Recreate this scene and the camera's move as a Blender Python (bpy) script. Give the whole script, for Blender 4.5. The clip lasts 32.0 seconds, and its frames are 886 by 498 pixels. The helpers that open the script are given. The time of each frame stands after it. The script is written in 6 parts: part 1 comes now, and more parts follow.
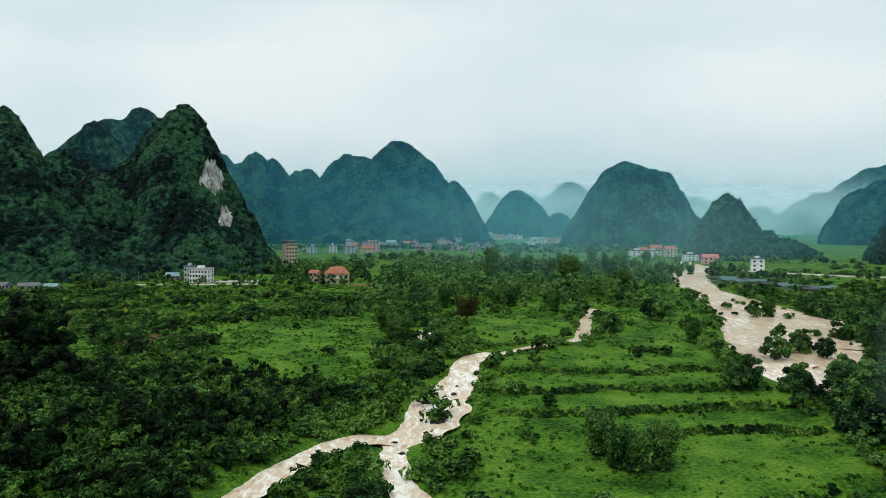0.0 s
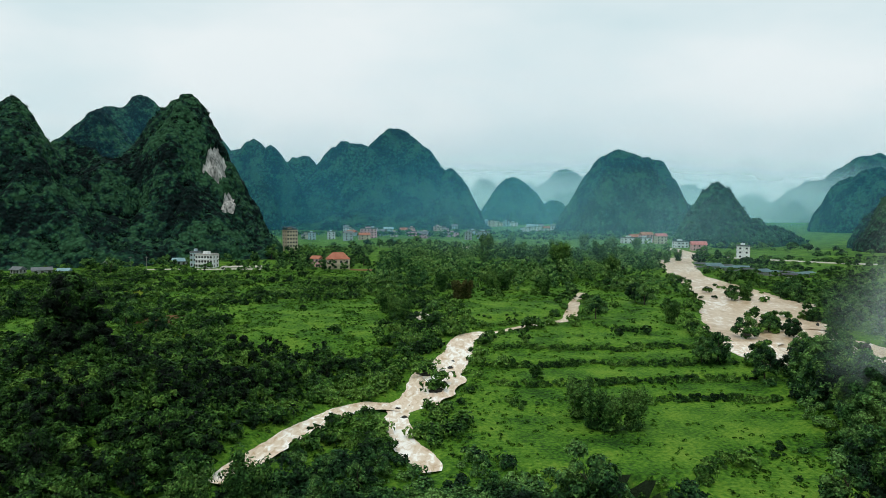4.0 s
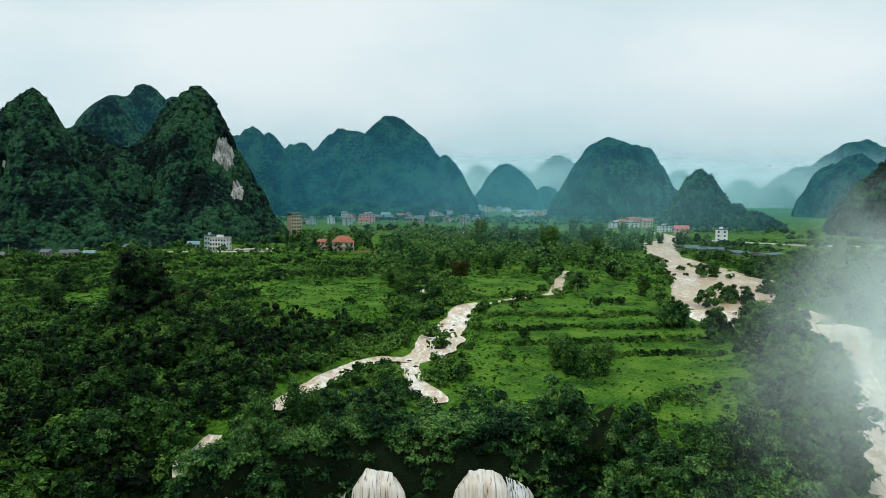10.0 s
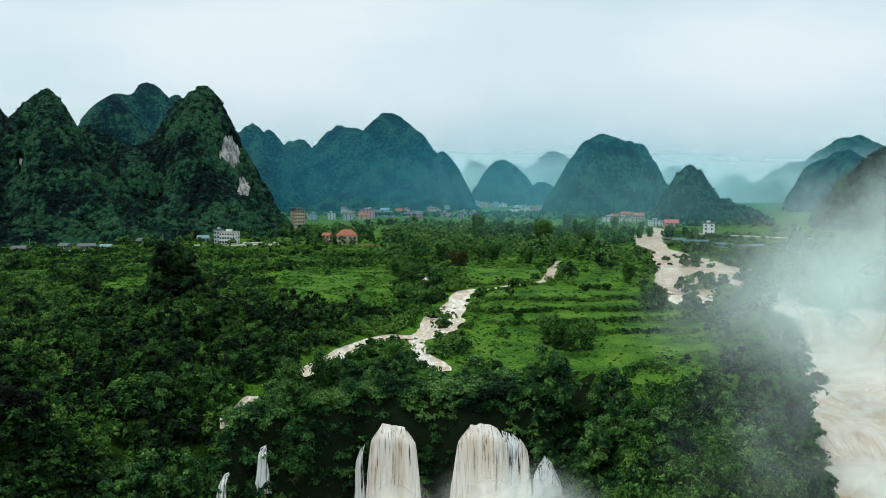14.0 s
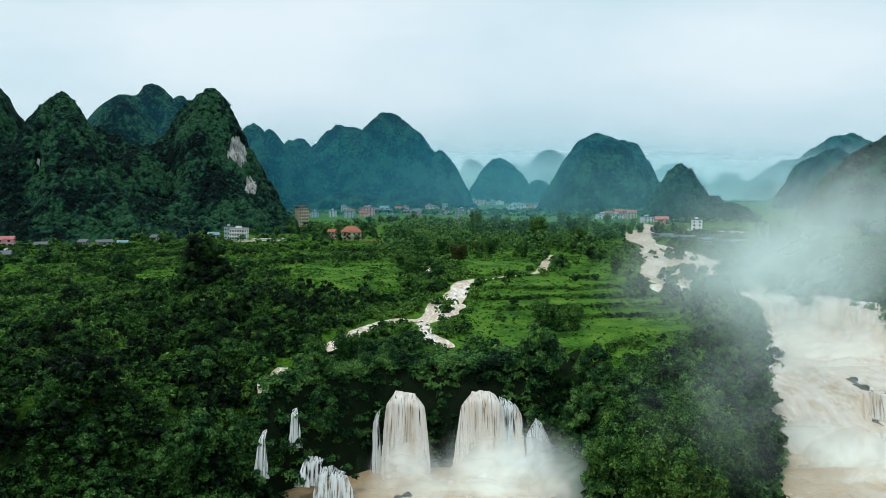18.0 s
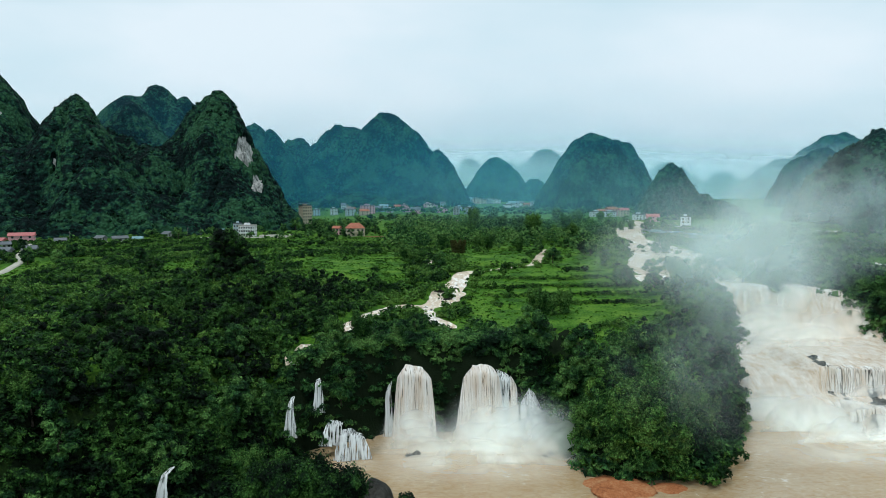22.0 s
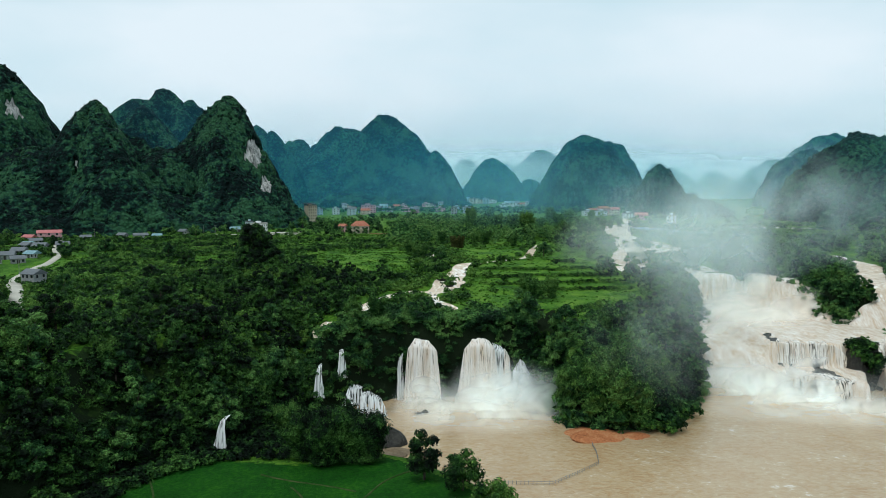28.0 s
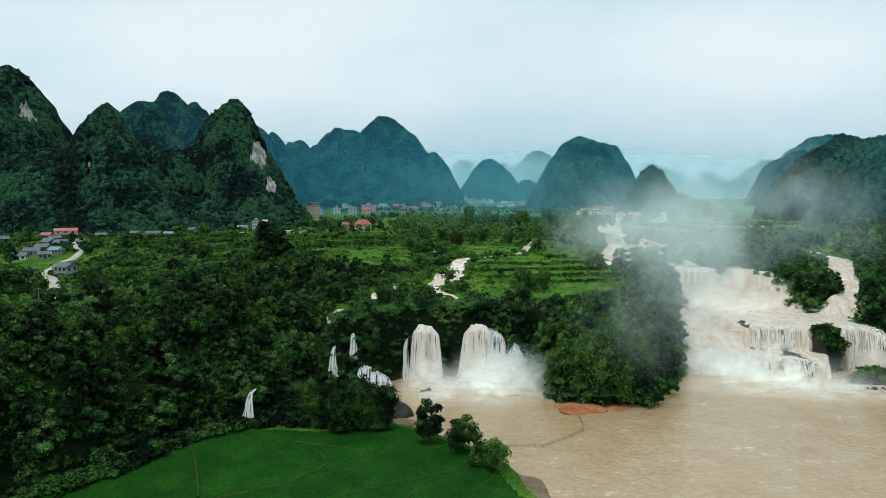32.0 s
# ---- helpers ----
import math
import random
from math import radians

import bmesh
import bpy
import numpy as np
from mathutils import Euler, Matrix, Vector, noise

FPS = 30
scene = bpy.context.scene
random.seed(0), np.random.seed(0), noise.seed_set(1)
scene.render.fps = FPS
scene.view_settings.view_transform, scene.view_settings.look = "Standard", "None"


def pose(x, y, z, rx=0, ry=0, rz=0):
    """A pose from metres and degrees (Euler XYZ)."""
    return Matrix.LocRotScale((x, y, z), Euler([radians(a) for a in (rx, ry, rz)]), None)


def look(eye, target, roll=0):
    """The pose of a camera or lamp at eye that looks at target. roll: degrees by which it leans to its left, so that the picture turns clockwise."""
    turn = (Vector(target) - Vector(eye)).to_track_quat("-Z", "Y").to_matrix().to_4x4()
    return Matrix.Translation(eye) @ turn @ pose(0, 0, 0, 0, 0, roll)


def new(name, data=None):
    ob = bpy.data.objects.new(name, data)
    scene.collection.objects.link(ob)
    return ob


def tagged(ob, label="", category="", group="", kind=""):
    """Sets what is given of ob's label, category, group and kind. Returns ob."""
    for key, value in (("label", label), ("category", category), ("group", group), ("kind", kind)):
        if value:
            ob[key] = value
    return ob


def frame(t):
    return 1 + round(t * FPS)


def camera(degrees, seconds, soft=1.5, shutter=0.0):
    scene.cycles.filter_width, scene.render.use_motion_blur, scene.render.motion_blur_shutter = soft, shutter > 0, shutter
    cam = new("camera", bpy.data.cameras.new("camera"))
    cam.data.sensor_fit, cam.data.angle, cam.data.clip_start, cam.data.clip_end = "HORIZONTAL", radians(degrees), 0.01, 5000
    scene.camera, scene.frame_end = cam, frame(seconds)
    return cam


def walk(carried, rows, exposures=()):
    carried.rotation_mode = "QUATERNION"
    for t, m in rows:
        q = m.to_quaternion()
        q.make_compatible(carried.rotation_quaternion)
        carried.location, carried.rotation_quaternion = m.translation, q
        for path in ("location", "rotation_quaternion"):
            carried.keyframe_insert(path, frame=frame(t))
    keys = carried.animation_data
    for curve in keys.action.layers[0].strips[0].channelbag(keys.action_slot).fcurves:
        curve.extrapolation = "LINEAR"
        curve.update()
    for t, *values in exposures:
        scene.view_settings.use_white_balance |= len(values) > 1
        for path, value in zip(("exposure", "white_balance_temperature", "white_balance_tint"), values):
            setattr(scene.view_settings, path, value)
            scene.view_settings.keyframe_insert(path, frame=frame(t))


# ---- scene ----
# ---- camera and its path ----
cam = camera(65.49, 32.0, soft=0.75)
walk(cam, [
    (0, look((0.00, 0.00, 79.00), (-0.02, 299.79, 67.77), 0.081)),
    (2, look((-0.11, -8.56, 79.38), (0.88, 291.10, 65.05), 0.222)),
    (4, look((-0.53, -18.44, 79.82), (1.25, 281.07, 62.77), 0.219)),
    (6, look((-1.79, -30.38, 79.88), (1.13, 268.97, 60.50), 0.270)),
    (8, look((-2.95, -42.76, 79.99), (0.93, 256.44, 58.50), 0.269)),
    (10, look((-3.78, -54.79, 80.14), (0.79, 244.27, 56.94), 0.176)),
    (12, look((-4.90, -67.09, 79.91), (0.49, 231.88, 55.70), 0.095)),
    (14, look((-6.17, -79.98, 79.81), (-0.07, 218.92, 54.86), 0.040)),
    (16, look((-7.51, -93.44, 79.96), (-0.84, 205.40, 54.41), -0.005)),
    (18, look((-9.06, -107.20, 79.89), (-1.62, 191.60, 54.12), -0.057)),
    (20, look((-10.68, -120.92, 79.67), (-2.43, 177.85, 53.76), -0.093)),
    (22, look((-12.20, -134.32, 79.44), (-3.31, 164.40, 53.21), -0.094)),
    (24, look((-13.60, -147.43, 79.29), (-4.17, 151.25, 52.82), -0.088)),
    (26, look((-14.89, -160.38, 79.26), (-4.95, 138.29, 52.91), -0.102)),
    (28, look((-16.16, -173.41, 79.21), (-5.69, 125.28, 53.13), -0.122)),
    (30, look((-17.50, -186.69, 79.02), (-6.46, 111.98, 53.09), -0.128)),
    (32, look((-18.87, -200.15, 78.73), (-7.27, 98.50, 52.86), -0.123)),
], exposures=[(0, 0.0, 6420, 6), (8, 0.0, 6330, 5), (14, 0.0, 6120, 4), (20, 0.0, 5920, 4), (26, 0.0, 5900, 4), (32, 0.0, 6080, 4)])

scene.cycles.transparent_max_bounces = 40

# ---- overcast sky and weak sun ----
SUN_UP, SUN_TURN = radians(65), radians(217)
world = bpy.data.worlds.new("overcast_sky")
scene.world = world
world.use_nodes = True
wn, wl = world.node_tree.nodes, world.node_tree.links
wn.clear()
w_out, w_bg = wn.new("ShaderNodeOutputWorld"), wn.new("ShaderNodeBackground")
w_sky = wn.new("ShaderNodeTexSky")
w_sky.sky_type, w_sky.sun_disc = "NISHITA", False
w_sky.sun_elevation, w_sky.sun_rotation = SUN_UP, SUN_TURN
w_scale = wn.new("ShaderNodeVectorMath")
w_scale.operation = "SCALE"
w_scale.inputs["Scale"].default_value = 0.1
w_co, w_map, w_noise = wn.new("ShaderNodeTexCoord"), wn.new("ShaderNodeMapping"), wn.new("ShaderNodeTexNoise")
w_map.inputs["Scale"].default_value = (1.2, 1.2, 3.6)
w_noise.inputs["Scale"].default_value, w_noise.inputs["Detail"].default_value = 1.5, 5.0
w_noise.inputs["Roughness"].default_value = 0.5
w_ramp = wn.new("ShaderNodeValToRGB")
w_ramp.color_ramp.elements[0].position, w_ramp.color_ramp.elements[0].color = 0.34, (0.61, 0.765, 0.81, 1)
w_ramp.color_ramp.elements[1].position, w_ramp.color_ramp.elements[1].color = 0.66, (0.88, 0.915, 0.93, 1)
w_mix = wn.new("ShaderNodeMix")
w_mix.data_type = "RGBA"
w_mix.inputs["Factor"].default_value = 0.93
wl.new(w_co.outputs["Generated"], w_map.inputs["Vector"])
wl.new(w_map.outputs["Vector"], w_noise.inputs["Vector"])
wl.new(w_noise.outputs["Fac"], w_ramp.inputs["Fac"])
wl.new(w_sky.outputs["Color"], w_scale.inputs[0])
wl.new(w_scale.outputs["Vector"], w_mix.inputs["A"])
wl.new(w_ramp.outputs["Color"], w_mix.inputs["B"])
wl.new(w_mix.outputs["Result"], w_bg.inputs["Color"])
wl.new(w_bg.outputs["Background"], w_out.inputs["Surface"])

sun = new("sun", bpy.data.lights.new("sun", "SUN"))
sun.data.energy, sun.data.angle, sun.data.color = 1.3, radians(12), (1.0, 0.96, 0.9)
sun.matrix_world = look((-90, -60, 320), (0, 60, 0))

# ---- small tools ----
rng = np.random.default_rng(7)


def hashed(ix, iy, seed):
    n = (ix.astype(np.int64) * 374761393 + iy.astype(np.int64) * 668265263 + seed * 982451653) & 0x7FFFFFFF
    n = ((n ^ (n >> 13)) * 1274126177) & 0x7FFFFFFF
    return ((n ^ (n >> 16)) & 0xFFFF) / 65535.0


def vnoise(x, y, seed=0):
    """Smooth value noise from 0 to 1 on arrays."""
    x, y = np.asarray(x, float), np.asarray(y, float)
    ix, iy = np.floor(x), np.floor(y)
    fx, fy = x - ix, y - iy
    fx, fy = fx * fx * (3 - 2 * fx), fy * fy * (3 - 2 * fy)
    a, b = hashed(ix, iy, seed), hashed(ix + 1, iy, seed)
    c, d = hashed(ix, iy + 1, seed), hashed(ix + 1, iy + 1, seed)
    return (a + (b - a) * fx) * (1 - fy) + (c + (d - c) * fx) * fy


def fbm(x, y, size, seed=0, octaves=4):
    """Layered noise about 0, from -1 to 1, whose largest waves are that many metres long."""
    total, amp, norm = 0.0, 1.0, 0.0
    for o in range(octaves):
        k = 2.03**o / size
        total = total + amp * (vnoise(x * k + 13.7 * o, y * k - 7.1 * o, seed + o) * 2 - 1)
        norm += amp
        amp *= 0.5
    return total / norm


def smooth(a, b, v):
    u = np.clip((v - a) / (b - a), 0, 1)
    return u * u * (3 - 2 * u)


def seg_dist(x, y, pts):
    """Distance from arrays of places to a polyline, and the share of its length at the nearest place, in points."""
    best, at = np.full(np.shape(x), 1e9), np.zeros(np.shape(x))
    for n in range(len(pts) - 1):
        (ax, ay), (bx, by) = pts[n][:2], pts[n + 1][:2]
        dx, dy = bx - ax, by - ay
        u = np.clip(((x - ax) * dx + (y - ay) * dy) / (dx * dx + dy * dy), 0, 1)
        d = np.hypot(x - ax - u * dx, y - ay - u * dy)
        at = np.where(d < best, n + u, at)
        best = np.minimum(best, d)
    return best, at


def inside(x, y, poly):
    hit = np.zeros(np.shape(x), bool)
    for n in range(len(poly)):
        (ax, ay), (bx, by) = poly[n], poly[n - 1]
        cross = ((ay > y) != (by > y)) & (x < (bx - ax) * (y - ay) / (by - ay + 1e-12) + ax)
        hit ^= cross
    return hit


def mesh_of(name, verts, faces, smooth_shade=True):
    me = bpy.data.meshes.new(name)
    verts, faces = np.asarray(verts, np.float32), np.asarray(faces, np.int32)
    k = faces.shape[1]
    me.vertices.add(len(verts))
    me.vertices.foreach_set("co", verts.ravel())
    me.loops.add(faces.size)
    me.loops.foreach_set("vertex_index", faces.ravel())
    me.polygons.add(len(faces))
    me.polygons.foreach_set("loop_start", np.arange(0, faces.size, k, dtype=np.int32))
    me.polygons.foreach_set("use_smooth", np.full(len(faces), smooth_shade))
    me.update(calc_edges=True)
    return me


def grid_faces(nx, ny):
    i = np.arange(nx * ny).reshape(ny, nx)
    return np.stack([i[:-1, :-1], i[:-1, 1:], i[1:, 1:], i[1:, :-1]], -1).reshape(-1, 4)


def from_bm(name, bm):
    me = bpy.data.meshes.new(name)
    bm.normal_update()
    bm.to_mesh(me)
    bm.free()
    return me


def part(name, data, material, parent=None, label=""):
    """One mesh object, under a thing or a part where a parent is given."""
    me = data if isinstance(data, bpy.types.Mesh) else from_bm(name, data)
    ob = new(name, me)
    if material and not me.materials:
        me.materials.append(material)
    if parent:
        ob.parent = parent
    if label:
        tagged(ob, label)
    return ob


def thing(name, place, label, category, group="", kind="", turn=0.0):
    ob = new(name)
    ob.empty_display_size = 0.5
    ob.matrix_basis = pose(*place, 0, 0, turn)
    return tagged(ob, label, category, group, kind)


# ---- materials ----
def material(name, colours, sizes=(0.5, 6.0), rough=0.8, bump=0.3, bump_size=0.3, metal=0.0, spread=0.0, island=False, leaf=0.0, coords="Object", leaf_size=0.5, gaps=(1.65, 0.32), tight=1.0):
    """A surface whose colour wanders between the given ones at two sizes in metres; spread: how far single objects or pieces differ."""
    mat = bpy.data.materials.new(name)
    mat.use_nodes = True
    n, l = mat.node_tree.nodes, mat.node_tree.links
    bsdf = n["Principled BSDF"]
    bsdf.inputs["Roughness"].default_value, bsdf.inputs["Metallic"].default_value = rough, metal
    bsdf.inputs["Specular IOR Level"].default_value = 0.25 if rough < 0.9 and not leaf else 0.12
    where = n.new("ShaderNodeNewGeometry") if coords == "World" else n.new("ShaderNodeTexCoord")
    out = where.outputs["Position"] if coords == "World" else where.outputs[coords]
    value = None
    for size, weight in zip(sizes, (0.8, 0.9) if leaf else (0.5, 0.5)):
        t = n.new("ShaderNodeTexNoise")
        t.inputs["Scale"].default_value, t.inputs["Detail"].default_value = 1.0 / size, 4.0
        l.new(out, t.inputs["Vector"])
        m = n.new("ShaderNodeMath")
        m.operation = "MULTIPLY_ADD"
        l.new(t.outputs["Fac"], m.inputs[0])
        m.inputs[1].default_value = weight
        if value:
            l.new(value, m.inputs[2])
        else:
            m.inputs[2].default_value = -0.35 if leaf else 0.0
        value = m.outputs[0]
    if spread:
        r = n.new("ShaderNodeNewGeometry" if island else "ShaderNodeObjectInfo")
        m = n.new("ShaderNodeMath")
        m.operation = "MULTIPLY_ADD"
        l.new(r.outputs["Random Per Island" if island else "Random"], m.inputs[0])
        m.inputs[1].default_value = spread
        off = n.new("ShaderNodeMath")
        off.operation = "SUBTRACT"
        l.new(value, off.inputs[0])
        off.inputs[1].default_value = spread / 2
        l.new(off.outputs[0], m.inputs[2])
        value = m.outputs[0]
    ramp = n.new("ShaderNodeValToRGB")
    e = ramp.color_ramp.elements
    while len(e) < len(colours):
        e.new(0.5)
    for k, c in enumerate(colours):
        share = k / max(1, len(colours) - 1) - 0.5
        e[k].position = 0.5 + tight * (0.28 if leaf else 0.36) * share
        e[k].color = (*c, 1)
    l.new(value, ramp.inputs["Fac"])
    l.new(ramp.outputs["Color"], bsdf.inputs["Base Color"])
    if bump:
        t = n.new("ShaderNodeTexNoise")
        t.inputs["Scale"].default_value, t.inputs["Detail"].default_value = 1.0 / bump_size, 5.0
        l.new(out, t.inputs["Vector"])
        b = n.new("ShaderNodeBump")
        b.inputs["Strength"].default_value, b.inputs["Distance"].default_value = bump, bump_size
        l.new(t.outputs["Fac"], b.inputs["Height"])
        l.new(b.outputs["Normal"], bsdf.inputs["Normal"])
    if leaf:
        # single leaves within each spray: paler blades, shade of the gaps put into the colour
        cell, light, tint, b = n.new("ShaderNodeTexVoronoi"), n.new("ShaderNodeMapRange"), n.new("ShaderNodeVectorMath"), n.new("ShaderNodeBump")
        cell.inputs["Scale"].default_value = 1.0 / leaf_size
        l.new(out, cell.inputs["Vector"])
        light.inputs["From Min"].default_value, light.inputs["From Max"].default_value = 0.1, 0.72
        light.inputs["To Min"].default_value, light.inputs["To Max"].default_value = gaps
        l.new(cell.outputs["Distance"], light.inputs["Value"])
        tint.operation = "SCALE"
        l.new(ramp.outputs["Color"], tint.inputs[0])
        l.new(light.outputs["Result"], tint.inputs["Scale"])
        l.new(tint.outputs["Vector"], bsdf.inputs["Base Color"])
        b.invert = True
        b.inputs["Strength"].default_value, b.inputs["Distance"].default_value = 0.8, 0.6 * leaf_size
        l.new(cell.outputs["Distance"], b.inputs["Height"])
        l.new(b.outputs["Normal"], bsdf.inputs["Normal"])
        tr, mix = n.new("ShaderNodeBsdfTranslucent"), n.new("ShaderNodeMixShader")
        l.new(ramp.outputs["Color"], tr.inputs["Color"])
        mix.inputs["Fac"].default_value = leaf
        l.new(bsdf.outputs["BSDF"], mix.inputs[1])
        l.new(tr.outputs["BSDF"], mix.inputs[2])
        l.new(mix.outputs["Shader"], n["Material Output"].inputs["Surface"])
    return mat


GRASS = material("meadow_grass", [(0.011, 0.041, 0.004), (0.040, 0.114, 0.008), (0.082, 0.184, 0.014), (0.14, 0.235, 0.025)], (0.9, 11), 0.9, 1.0, 0.5, coords="World", tight=0.75)
MEADOW_LEAF = material("meadow_weeds", [(0.018, 0.060, 0.006), (0.052, 0.145, 0.012), (0.105, 0.22, 0.022)], (1.5, 10), 0.85, 0.0, spread=0.35, island=True, leaf=0.25, coords="World")
PADDY = material("young_rice", [(0.003, 0.030, 0.001), (0.008, 0.060, 0.002), (0.026, 0.110, 0.004)], (0.8, 15), 0.9, 1.0, 0.35, coords="World")
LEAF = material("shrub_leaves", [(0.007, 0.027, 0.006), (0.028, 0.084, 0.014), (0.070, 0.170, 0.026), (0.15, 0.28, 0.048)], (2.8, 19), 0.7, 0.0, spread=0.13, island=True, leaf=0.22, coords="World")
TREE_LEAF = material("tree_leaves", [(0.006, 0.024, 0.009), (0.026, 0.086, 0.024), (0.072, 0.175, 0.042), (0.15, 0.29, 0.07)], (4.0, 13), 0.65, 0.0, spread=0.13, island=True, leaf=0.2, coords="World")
# dark foliage, its colour lowered further to hold the shade of the west side
DARK_SHADED_LEAF = material("dark_leaves", [(0.002, 0.008, 0.003), (0.008, 0.028, 0.007), (0.025, 0.074, 0.015), (0.066, 0.155, 0.028)], (3.0, 12), 0.7, 0.0, spread=0.13, island=True, leaf=0.14, coords="World")
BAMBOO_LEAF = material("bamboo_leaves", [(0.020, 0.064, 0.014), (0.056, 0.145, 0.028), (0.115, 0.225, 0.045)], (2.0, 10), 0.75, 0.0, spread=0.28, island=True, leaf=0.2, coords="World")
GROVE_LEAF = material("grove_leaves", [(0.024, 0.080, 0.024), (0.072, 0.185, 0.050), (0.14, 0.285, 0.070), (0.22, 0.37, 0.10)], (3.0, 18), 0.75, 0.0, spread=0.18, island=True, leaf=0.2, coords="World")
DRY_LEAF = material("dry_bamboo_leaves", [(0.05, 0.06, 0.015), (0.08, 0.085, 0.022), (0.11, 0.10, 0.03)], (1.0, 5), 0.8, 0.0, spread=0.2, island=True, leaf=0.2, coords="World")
# larger cells here: the colour also carries shade between tree crowns
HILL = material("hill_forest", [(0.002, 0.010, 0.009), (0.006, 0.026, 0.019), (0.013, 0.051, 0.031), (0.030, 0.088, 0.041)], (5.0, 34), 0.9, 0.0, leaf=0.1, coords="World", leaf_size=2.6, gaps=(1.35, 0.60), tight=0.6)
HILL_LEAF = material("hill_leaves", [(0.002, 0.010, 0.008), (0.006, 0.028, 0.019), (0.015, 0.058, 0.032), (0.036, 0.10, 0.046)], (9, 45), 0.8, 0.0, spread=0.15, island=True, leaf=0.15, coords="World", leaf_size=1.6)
BARK = material("bark", [(0.05, 0.04, 0.03), (0.09, 0.075, 0.06)], (0.2, 1.5), 0.9, 0.5, 0.1)
ROCK = material("limestone", [(0.05, 0.055, 0.05), (0.20, 0.20, 0.19), (0.36, 0.35, 0.33), (0.52, 0.50, 0.48)], (1.6, 7), 0.85, 0.8, 0.8, coords="World", tight=0.7)
# water stains running down the rock
for node in [v for v in ROCK.node_tree.nodes if v.type == "TEX_NOISE"]:
    run = ROCK.node_tree.nodes.new("ShaderNodeMapping")
    run.inputs["Scale"].default_value = (1.0, 1.0, 0.22)
    ROCK.node_tree.links.new(node.inputs["Vector"].links[0].from_socket, run.inputs["Vector"])
    ROCK.node_tree.links.new(run.outputs["Vector"], node.inputs["Vector"])
DARK_ROCK = material("wet_rock", [(0.012, 0.012, 0.010), (0.03, 0.028, 0.022), (0.055, 0.05, 0.04)], (1.0, 6), 0.5, 0.8, 0.6, coords="World")
MUD = material("wet_mud", [(0.12, 0.085, 0.05), (0.19, 0.14, 0.085), (0.27, 0.20, 0.13)], (0.6, 4), 0.7, 0.6, 0.3, coords="World")
SOIL = material("red_soil", [(0.22, 0.075, 0.03), (0.40, 0.15, 0.06), (0.48, 0.25, 0.12)], (0.8, 5), 0.9, 0.5, 0.3, coords="World")
ROAD = material("pale_road", [(0.36, 0.33, 0.27), (0.46, 0.43, 0.36), (0.56, 0.53, 0.46)], (0.7, 8), 0.85, 0.3, 0.2, coords="World")
CONCRETE = material("concrete", [(0.35, 0.34, 0.31), (0.5, 0.48, 0.44)], (0.5, 4), 0.85, 0.2, 0.1)

# ---- the lie of the land ----
# Outline of the low ground: rice field, pool and the basin under the great falls.
LOW = [(-420, -420), (-178, -88), (-130, -32), (-108, -6), (-95, 20), (-78, 32), (-57, 62), (-48, 75), (-32, 85), (-23, 90), (28, 90),
       (34, 76), (33, 62), (42, 50), (67, 50), (88, 76), (97, 93), (104, 106), (112, 140), (124, 180), (129, 194), (150, 193), (155, 180), (161, 192),
       (169, 188), (176, 166), (179, 150), (186, 139), (202, 138), (202, 127), (190, 117), (191, 100), (200, 80), (216, 50), (236, 0), (262, -60), (330, -420)]
RIVER = [(240, 700, 10), (228, 600, 16), (184, 520, 26), (158, 420, 20), (150, 340, 34), (140, 290, 42), (122, 240, 46), (134, 196, 40)]
RIVER_ARM = [(108, 235, 22), (102, 205, 14), (106, 182, 9), (118, 168, 7)]
RIVER_EAST = [(245, 262, 18), (238, 205, 16), (214, 168, 14), (202, 146, 15), (194, 133, 14)]
STREAM = [(22, 234, 3), (14, 224, 6), (7, 211, 7), (5.5, 199, 6), (3, 190, 9), (0, 181, 13), (-1, 172, 15), (-3, 164, 14), (-10, 157, 11), (-19, 154, 6), (-26.5, 147, 5), (-31.5, 134, 6), (-36, 122, 6.5), (-40, 111, 6), (-42, 105, 3)]
STREAM_LOW = [(-51.5, 95, 2.5), (-52.5, 89, 4), (-53.6, 83, 4), (-52.6, 77, 3)]
STREAM_UP = [(-9.7, 267, 3), (-6, 255, 5.5), (-3.7, 241, 3.5)]
STREAM_IN = [(72, 330, 3), (59, 287, 4), (56.5, 273, 5), (50, 252, 3.5), (43.8, 250, 2.5), (35.5, 244, 3.5), (28.8, 238, 3), (20, 232, 4)]
STREAM_OUT = [(-11, 156, 6), (-10.5, 147, 4.5), (-9.8, 139, 4), (-9, 130, 5), (-6, 124, 5.5), (-2.4, 117, 4.5), (-1.5, 113, 2)]
ROADS = ([(-154, 64, 4.5), (-158.5, 72, 5), (-179.5, 109, 5.2), (-207, 155, 5.6), (-217.5, 179, 4.6), (-226, 208, 4), (-228, 228, 4), (-240, 262, 4), (-258, 291, 4), (-300, 380, 4)], [(-158, 4, 2.6), (-156.5, 28, 2.6), (-155.4, 40, 2.6), (-154.4, 50, 2.6), (-154, 63, 2.8)],
         [(240, 566, 7), (256, 548, 8), (290, 520, 8), (330, 490, 8), (420, 455, 8), (560, 420, 8)], [(-300, 395, 4), (-250, 402, 4), (-200, 440, 4), (-150, 452, 5), (-120, 455, 6)])
POND = [(20, 690, 40), (62, 700, 46)]
FIELD = [(-190, -120), (-140, -50), (-107, -11), (-93, 17), (-75, 25), (-52, 21), (-28, 27), (-21, 23), (-8, 10), (0, 1), (5, -14), (9, -30), (14, -60), (30, -120)]


